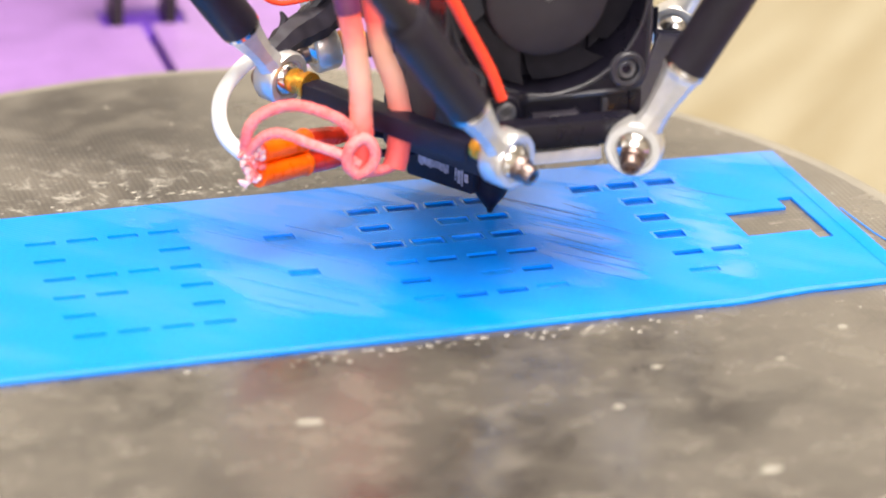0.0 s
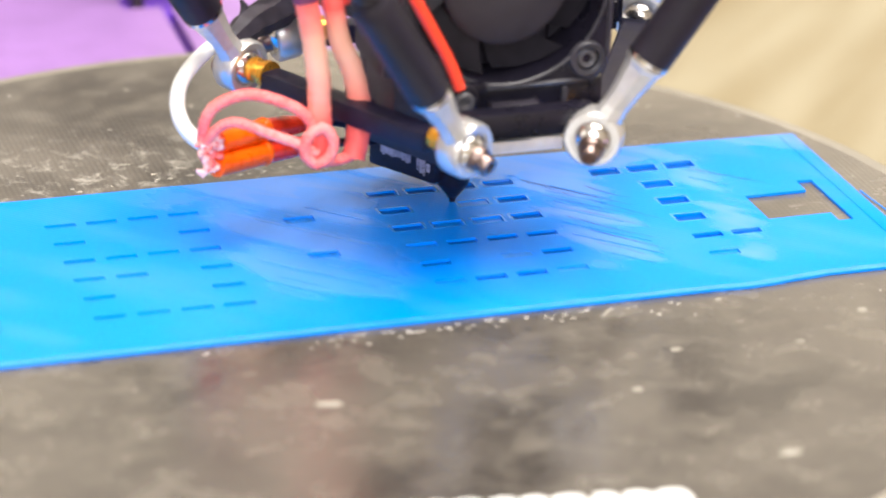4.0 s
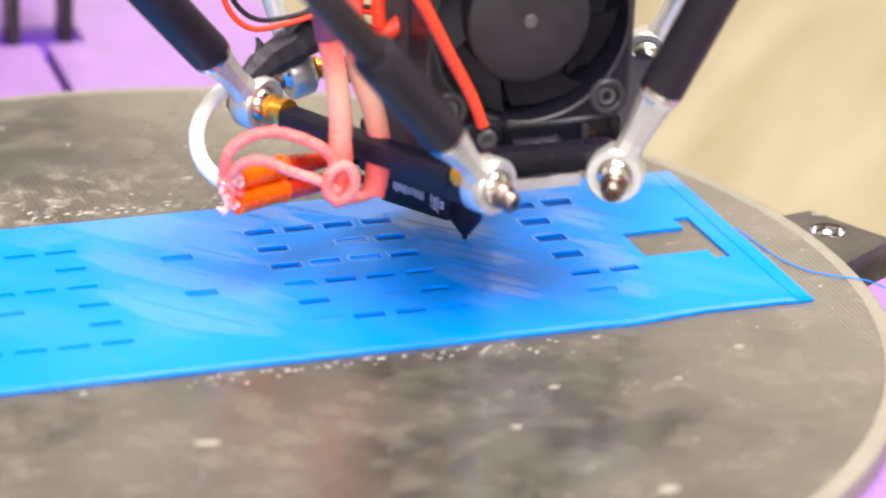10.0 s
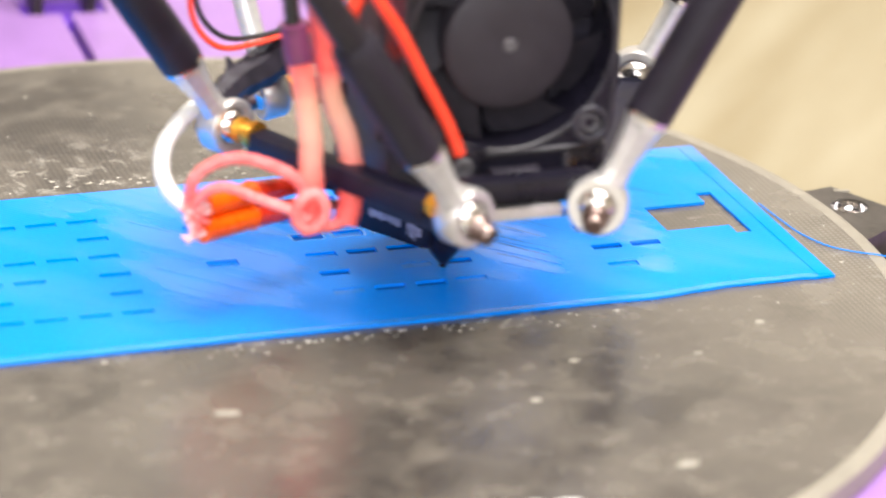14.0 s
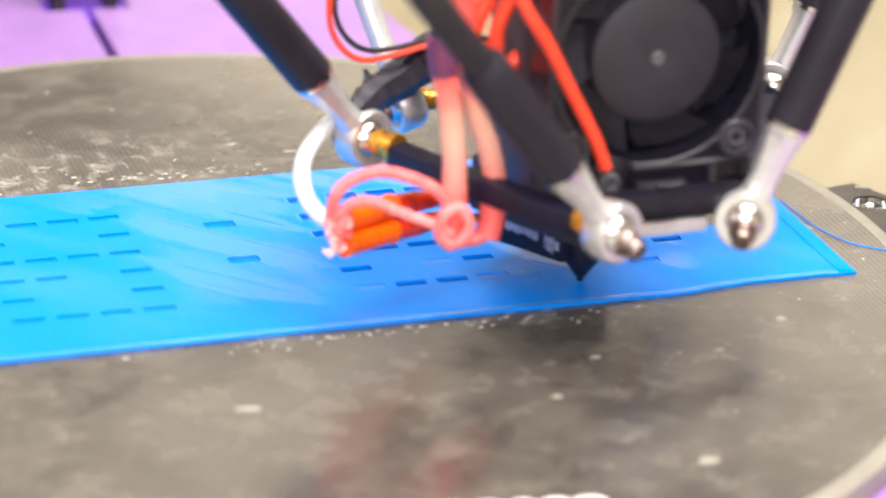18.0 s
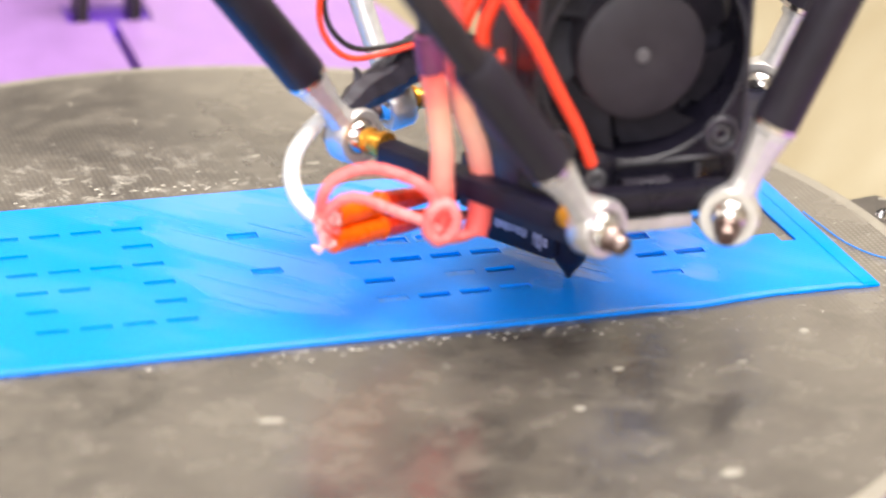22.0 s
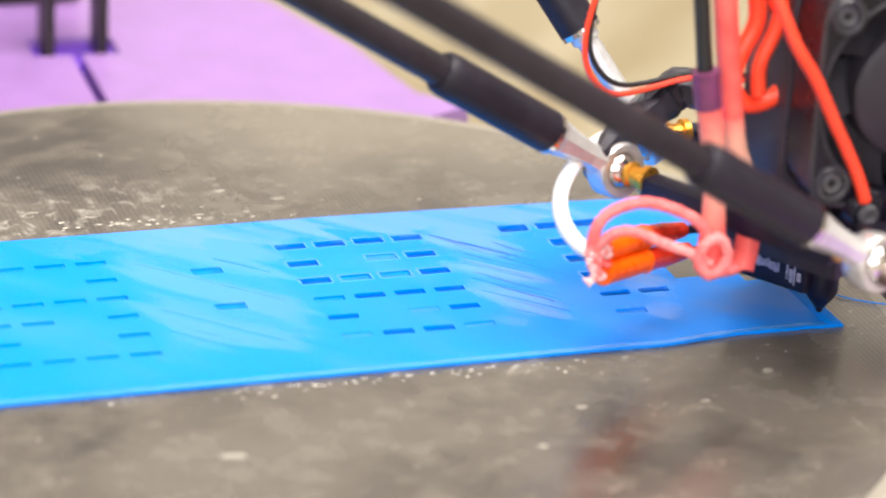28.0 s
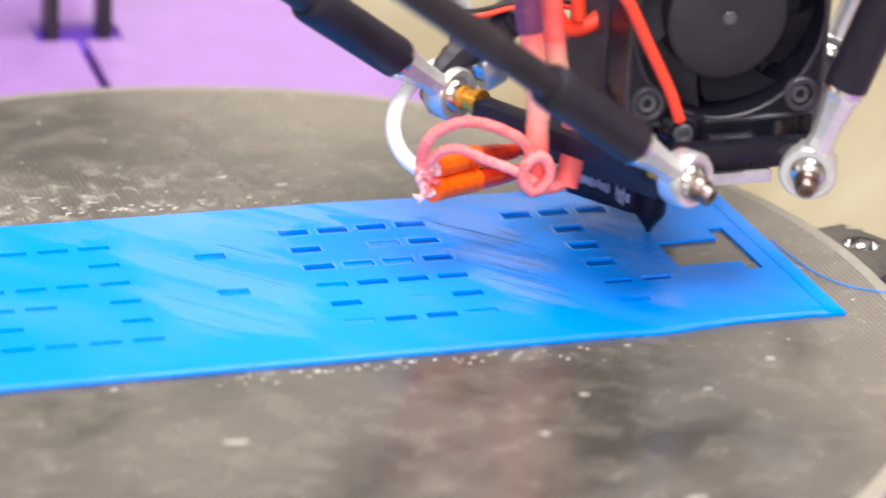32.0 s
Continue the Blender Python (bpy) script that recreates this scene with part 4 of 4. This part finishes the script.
part("shrink_sleeve", tube([(-28.0, -16, 45.6), (-29.0, -16, 52), (-30.8, -16, 64.4), (-32, -16, 76)], 2.05, seg=16), SHRINK, head, "red shrink sleeve on a wire")
part("white_lead", tube([(-49.3, -11, 19.8), (-51.0, -9, 20.5), (-52.8, -7, 22.6), (-52.9, -3, 24.8), (-51.3, 1, 27.5), (-47.2, 6, 29.7), (-41.4, 12, 30.8), (-36.5, 15.5, 31.2)], 1.4, seg=16), WHITE, head, "white tube over a wire")
part("fan_wire", tube([(-10.1, -33, 35.0), (-12.4, -33, 40.6), (-17.0, -33, 49.1), (-21.5, -33, 57.5), (-25.5, -32, 64), (-30, -28, 76)], 1.05, seg=12), RED, head)
part("red_loop", tube([(-26.0, -16, 70), (-25.0, -16, 62), (-27.6, -16, 56), (-28.3, -16, 51), (-25.7, -16, 47.4), (-21.4, -16, 47.9), (-17.9, -16, 51.2), (-16.9, -16, 55.3), (-18.4, -16, 60), (-22, -16, 66), (-24, -15, 76)], 1.55, seg=12), RED, head)
part("red_loop", tube([(-20.5, -17.5, 74), (-21.8, -17.5, 62), (-24.4, -17.5, 55), (-24.2, -17.5, 49.5)], 1.3, seg=12), RED, head)
part("sensor_wire", tube([(-41.5, 14, 60), (-43.4, 14, 52), (-43.2, 14, 46), (-40.8, 14, 41.6), (-37, 14, 39.4), (-31, 14, 40.0), (-25.4, 13, 41.6), (-20.5, 10, 43), (-16, 2, 44.5)], 0.55, seg=8), RED, head)
part("sensor_wire", tube([(-41.2, 14.6, 60), (-42.4, 14.6, 52.4), (-42.0, 14.6, 47.0), (-39.6, 14.6, 43.0), (-36, 14.6, 40.9), (-30.8, 14.6, 41.0), (-25.4, 13.6, 42.4), (-20.5, 10.6, 43.8), (-16, 2.6, 45.2)], 0.5, seg=8), THIN_BLACK, head)
part("corner_bracket", tube([(-42.6, 6.0, 31.2), (-39.0, 9.5, 32.2), (-35.4, 12.6, 33.4), (-30.6, 15.6, 34.4), (-26.0, 17.6, 36.6), (-22.4, 17.0, 38.8), (-17.5, 13, 37.0), (-12, 8, 34)], (1.3, 2.4, 3.0, 3.6, 4.0, 3.9, 2.8, 2.4), seg=7, steps=4, wobble=0.06), BLACK, head, "rough black corner bracket")
part("tie_tail", tube([(-36.6, 13.0, 34.6), (-36.3, 13.6, 36.4), (-36.9, 13.9, 37.8)], (1.0, 0.8, 0.3), seg=6, steps=3), BLACK, head)
part("tie_tail", tube([(-30.5, 15.5, 37.2), (-28.2, 15.5, 40.0), (-25.2, 15, 41.8)], (0.9, 1.2, 0.8), seg=6, steps=3), BLACK, head)

# ---- six arms; origin at the ball, z along the rod ----
ROD = 229.5


def build_arm(longer=0.0, slim=False):
    arm = empty("carbon_rod")
    bm = bmesh.new()
    # ring across local x
    add_lathe(bm, (-2.4, 0, 0), (1, 0, 0), [(0.5, 2.95), (0.5, 3.6), (0, 3.7), (0, 4.7), (0.6, 5.1), (4.2, 5.1), (4.8, 4.7), (4.8, 3.7), (4.3, 3.6), (4.3, 2.95), (2.4, 3.75), (0.5, 2.95)], seg=28)
    part("rod_end_ring", bm, NYLON, arm, "pale metal rod end ring")
    L = 12 + longer
    shank = [(0, 0), (0, 2.4), (2.5, 2.0), (L - 3.4, 2.1), (L - 3.2, 2.7), (L - 1.2, 2.7), (L - 1.0, 2.2), (L, 2.2), (L, 0)] if slim else [(0, 0), (0, 2.7), (2.6, 2.35), (5.0, 2.45), (L - 3.2, 3.3), (L - 2.2, 3.75), (L, 3.75), (L, 0)]
    part("rod_end_shank", lathe((0, 0, 4.4), (0, 0, 1), shank, seg=16 if slim else 8), STEEL, arm, "grey metal rod end shank", smooth=slim)
    part("neck_collar", lathe((0, 0, L + 2.6), (0, 0, 1), [(0, 3.3), (0.2, 3.85), (1.1, 3.85), (1.3, 3.3), (0, 3.3)], seg=20), CHROME, arm, "bright metal collar")
    part("sleeve", lathe((0, 0, 15.5 + longer), (0, 0, 1), [(0, 3.4), (0.3, 3.9), (24, 4.0), (26.5, 3.9), (27.5, 3.2), (27.5, 2.7)], seg=24), RUBBER, arm, "thick black shrink sleeve")
    part("tube", lathe((0, 0, 17 + longer), (0, 0, 1), [(0, 0), (0, 2.75), (ROD - 32 - longer, 2.75), (ROD - 32 - longer, 0)], seg=20), CARBON, arm, "thin black carbon tube")
    return arm


first, short_slim, long_slim = build_arm(2.2), build_arm(1.5, slim=True), build_arm(7.5, slim=True)
tagged(first, "black carbon push rod with sleeve and metal rod end", "rod", group="carbon push rods")
tagged(short_slim, "black carbon push rod with a slim metal end", "rod", group="carbon push rods")
tagged(long_slim, "black carbon push rod with a long bare metal end", "rod", group="carbon push rods")
ARMS = {"a1": first, "b4": short_slim, "c5": long_slim}
for key in ("a3", "b2"):
    ARMS[key] = copy_thing(first, Matrix.Identity(4))
ARMS["c6"] = copy_thing(long_slim, Matrix.Identity(4))
TOWER = {"a": (-84.9, -61.8), "b": (133.6, -29.7), "c": (-6.0, 70.0)}
PAIR = {"a1": "a3", "a3": "a1", "b2": "b4", "b4": "b2", "c5": "c6", "c6": "c5"}

HEAD = [
    (0, 42.0, 27.8), (0.5, 40.8, 28.0), (1, 36.8, 26.9), (1.5, 33.3, 27.9), (2, 31.2, 28.4), (2.5, 30.6, 29.7),
    (3, 29.3, 26.7), (3.5, 27.1, 27.7), (4, 30.5, 27.0), (4.5, 44.5, 24.0), (5, 57.0, 14.5), (5.5, 65.0, 7.6),
    (5.7, 59.3, 13.9), (6, 52.7, 21.3), (6.2, 48.0, 26.6), (6.5, 49.6, 25.7), (6.7, 55.7, 19.0), (7, 62.0, 11.7),
    (7.2, 64.0, 10.3), (7.5, 58.6, 16.5), (7.7, 55.7, 19.7), (8, 45.9, 29.9), (8.2, 51.0, 24.6), (8.5, 58.5, 16.6),
    (8.7, 63.0, 12.3), (9, 61.8, 13.8), (9.2, 57.0, 19.0), (9.5, 49.0, 27.4), (9.7, 49.6, 26.7), (10, 55.0, 21.2),
    (10.2, 61.1, 15.2), (10.5, 66.7, 9.8), (10.7, 60.7, 16.1), (11, 54.4, 22.9), (11.2, 50.7, 27.5), (11.5, 50.2, 29.2),
    (11.7, 55.3, 23.5), (12, 62.8, 15.2), (12.2, 69.6, 8.8), (12.5, 62.6, 16.4), (12.7, 57.8, 21.6), (13, 49.8, 30.3),
    (13.2, 45.5, 30.7), (13.5, 33.2, 19.3), (13.7, 28.7, 7.7), (14, 38.4, -2.0), (14.2, 46.6, -7.5), (14.5, 53.2, -13.9),
    (15, 58.0, -17.5), (15.5, 48.0, -7.0), (16, 46.5, -5.0), (16.5, 55.7, -15.3), (16.7, 51.0, -10.2), (17, 45.6, -4.1),
    (17.2, 51.1, -9.8), (17.5, 57.3, -16.4), (17.7, 61.3, -20.1), (18, 55.9, -14.3), (18.2, 51.0, -9.0), (18.5, 46.5, -3.9),
    (18.7, 52.2, -9.8), (19, 58.0, -16.0), (19.2, 61.3, -19.3), (19.5, 57.3, -15.1), (19.7, 53.2, -10.6), (20, 45.8, -2.5),
    (20.2, 50.2, -7.2), (20.5, 56.3, -13.7), (20.7, 61.3, -18.1), (21, 61.6, -17.6), (21.2, 58.0, -13.7), (21.5, 50.5, -5.8),
    (21.7, 46.6, -1.4), (22, 52.3, -6.4), (22.2, 58.0, -12.6), (22.5, 62.9, -18.3), (22.7, 63.4, -18.2), (23, 58.0, -11.9),
    (23.2, 52.6, -6.4), (23.5, 46.2, 0.0), (23.7, 54.6, -8.8), (24, 68.7, -6.4), (24.2, 67.3, -9.3), (24.5, 68.4, -4.7),
    (25, 74.0, -2.5), (25.5, 82.0, -1.5), (26, 80.0, 6.5), (26.5, 76.8, 12.8), (26.7, 81.8, 7.6), (27, 87.2, 1.7),
    (27.2, 91.0, -2.1), (27.5, 96.7, -7.7), (27.7, 98.6, -9.9), (28, 104.2, -16.0), (28.2, 102.9, -14.0), (28.5, 99.5, -9.5),
    (28.7, 94.6, -4.2), (29, 90.9, -0.0), (29.2, 87.0, 3.7), (29.5, 80.2, 10.0), (29.7, 75.0, 12.6), (30, 68.4, 15.2),
    (30.2, 71.3, 16.1), (30.5, 81.4, 11.6), (30.7, 88.1, 8.9), (31, 97.5, 5.5), (31.2, 94.0, 9.6), (31.5, 96.7, 7.9),
    (31.7, 90.9, 14.5), (32, 85.2, 21.4),
]


def head_at(t):
    """The nozzle's place between the rows, gliding."""
    for i in range(len(HEAD) - 1):
        if HEAD[i][0] <= t <= HEAD[i + 1][0]:
            break
    p = [HEAD[max(0, min(len(HEAD) - 1, k))] for k in (i - 1, i, i + 1, i + 2)]
    (ta, *a), (tb, *b), (tc, *c), (td, *d) = p
    u = (t - tb) / (tc - tb)
    out = []
    for k in range(2):
        m0 = (c[k] - a[k]) / max(0.1, tc - ta) * (tc - tb)
        m1 = (d[k] - b[k]) / max(0.1, td - tb) * (tc - tb)
        out.append((2 * u ** 3 - 3 * u * u + 1) * b[k] + (u ** 3 - 2 * u * u + u) * m0 + (3 * u * u - 2 * u ** 3) * c[k] + (u ** 3 - u * u) * m1)
    return out[0] + 0.2, out[1] + 0.6


def arm_pose(key, x, y):
    J = Vector(JOINT[key])
    tx, ty = TOWER[key[0]]
    h = Vector((tx - x, ty - y, 0))
    d = (h + Vector((0, 0, math.sqrt(max(400, ROD ** 2 - h.length_squared))))).normalized()
    axis = (J - Vector(JOINT[PAIR[key]])).normalized()
    ax = (axis - d * axis.dot(d)).normalized()
    ay = d.cross(ax)
    m = Matrix((ax, ay, d)).transposed().to_4x4()
    return Matrix.Translation(V(x + J.x, y + J.y, TH + J.z)) @ m


def motions():
    times = [i * 0.1 for i in range(321)]
    where = [(t, *head_at(t)) for t in times]
    walk(head, [(t, pose(x * MM, y * MM, TH * MM)) for t, x, y in where])
    for key, arm in ARMS.items():
        walk(arm, [(t, arm_pose(key, x, y)) for t, x, y in where])


motions()
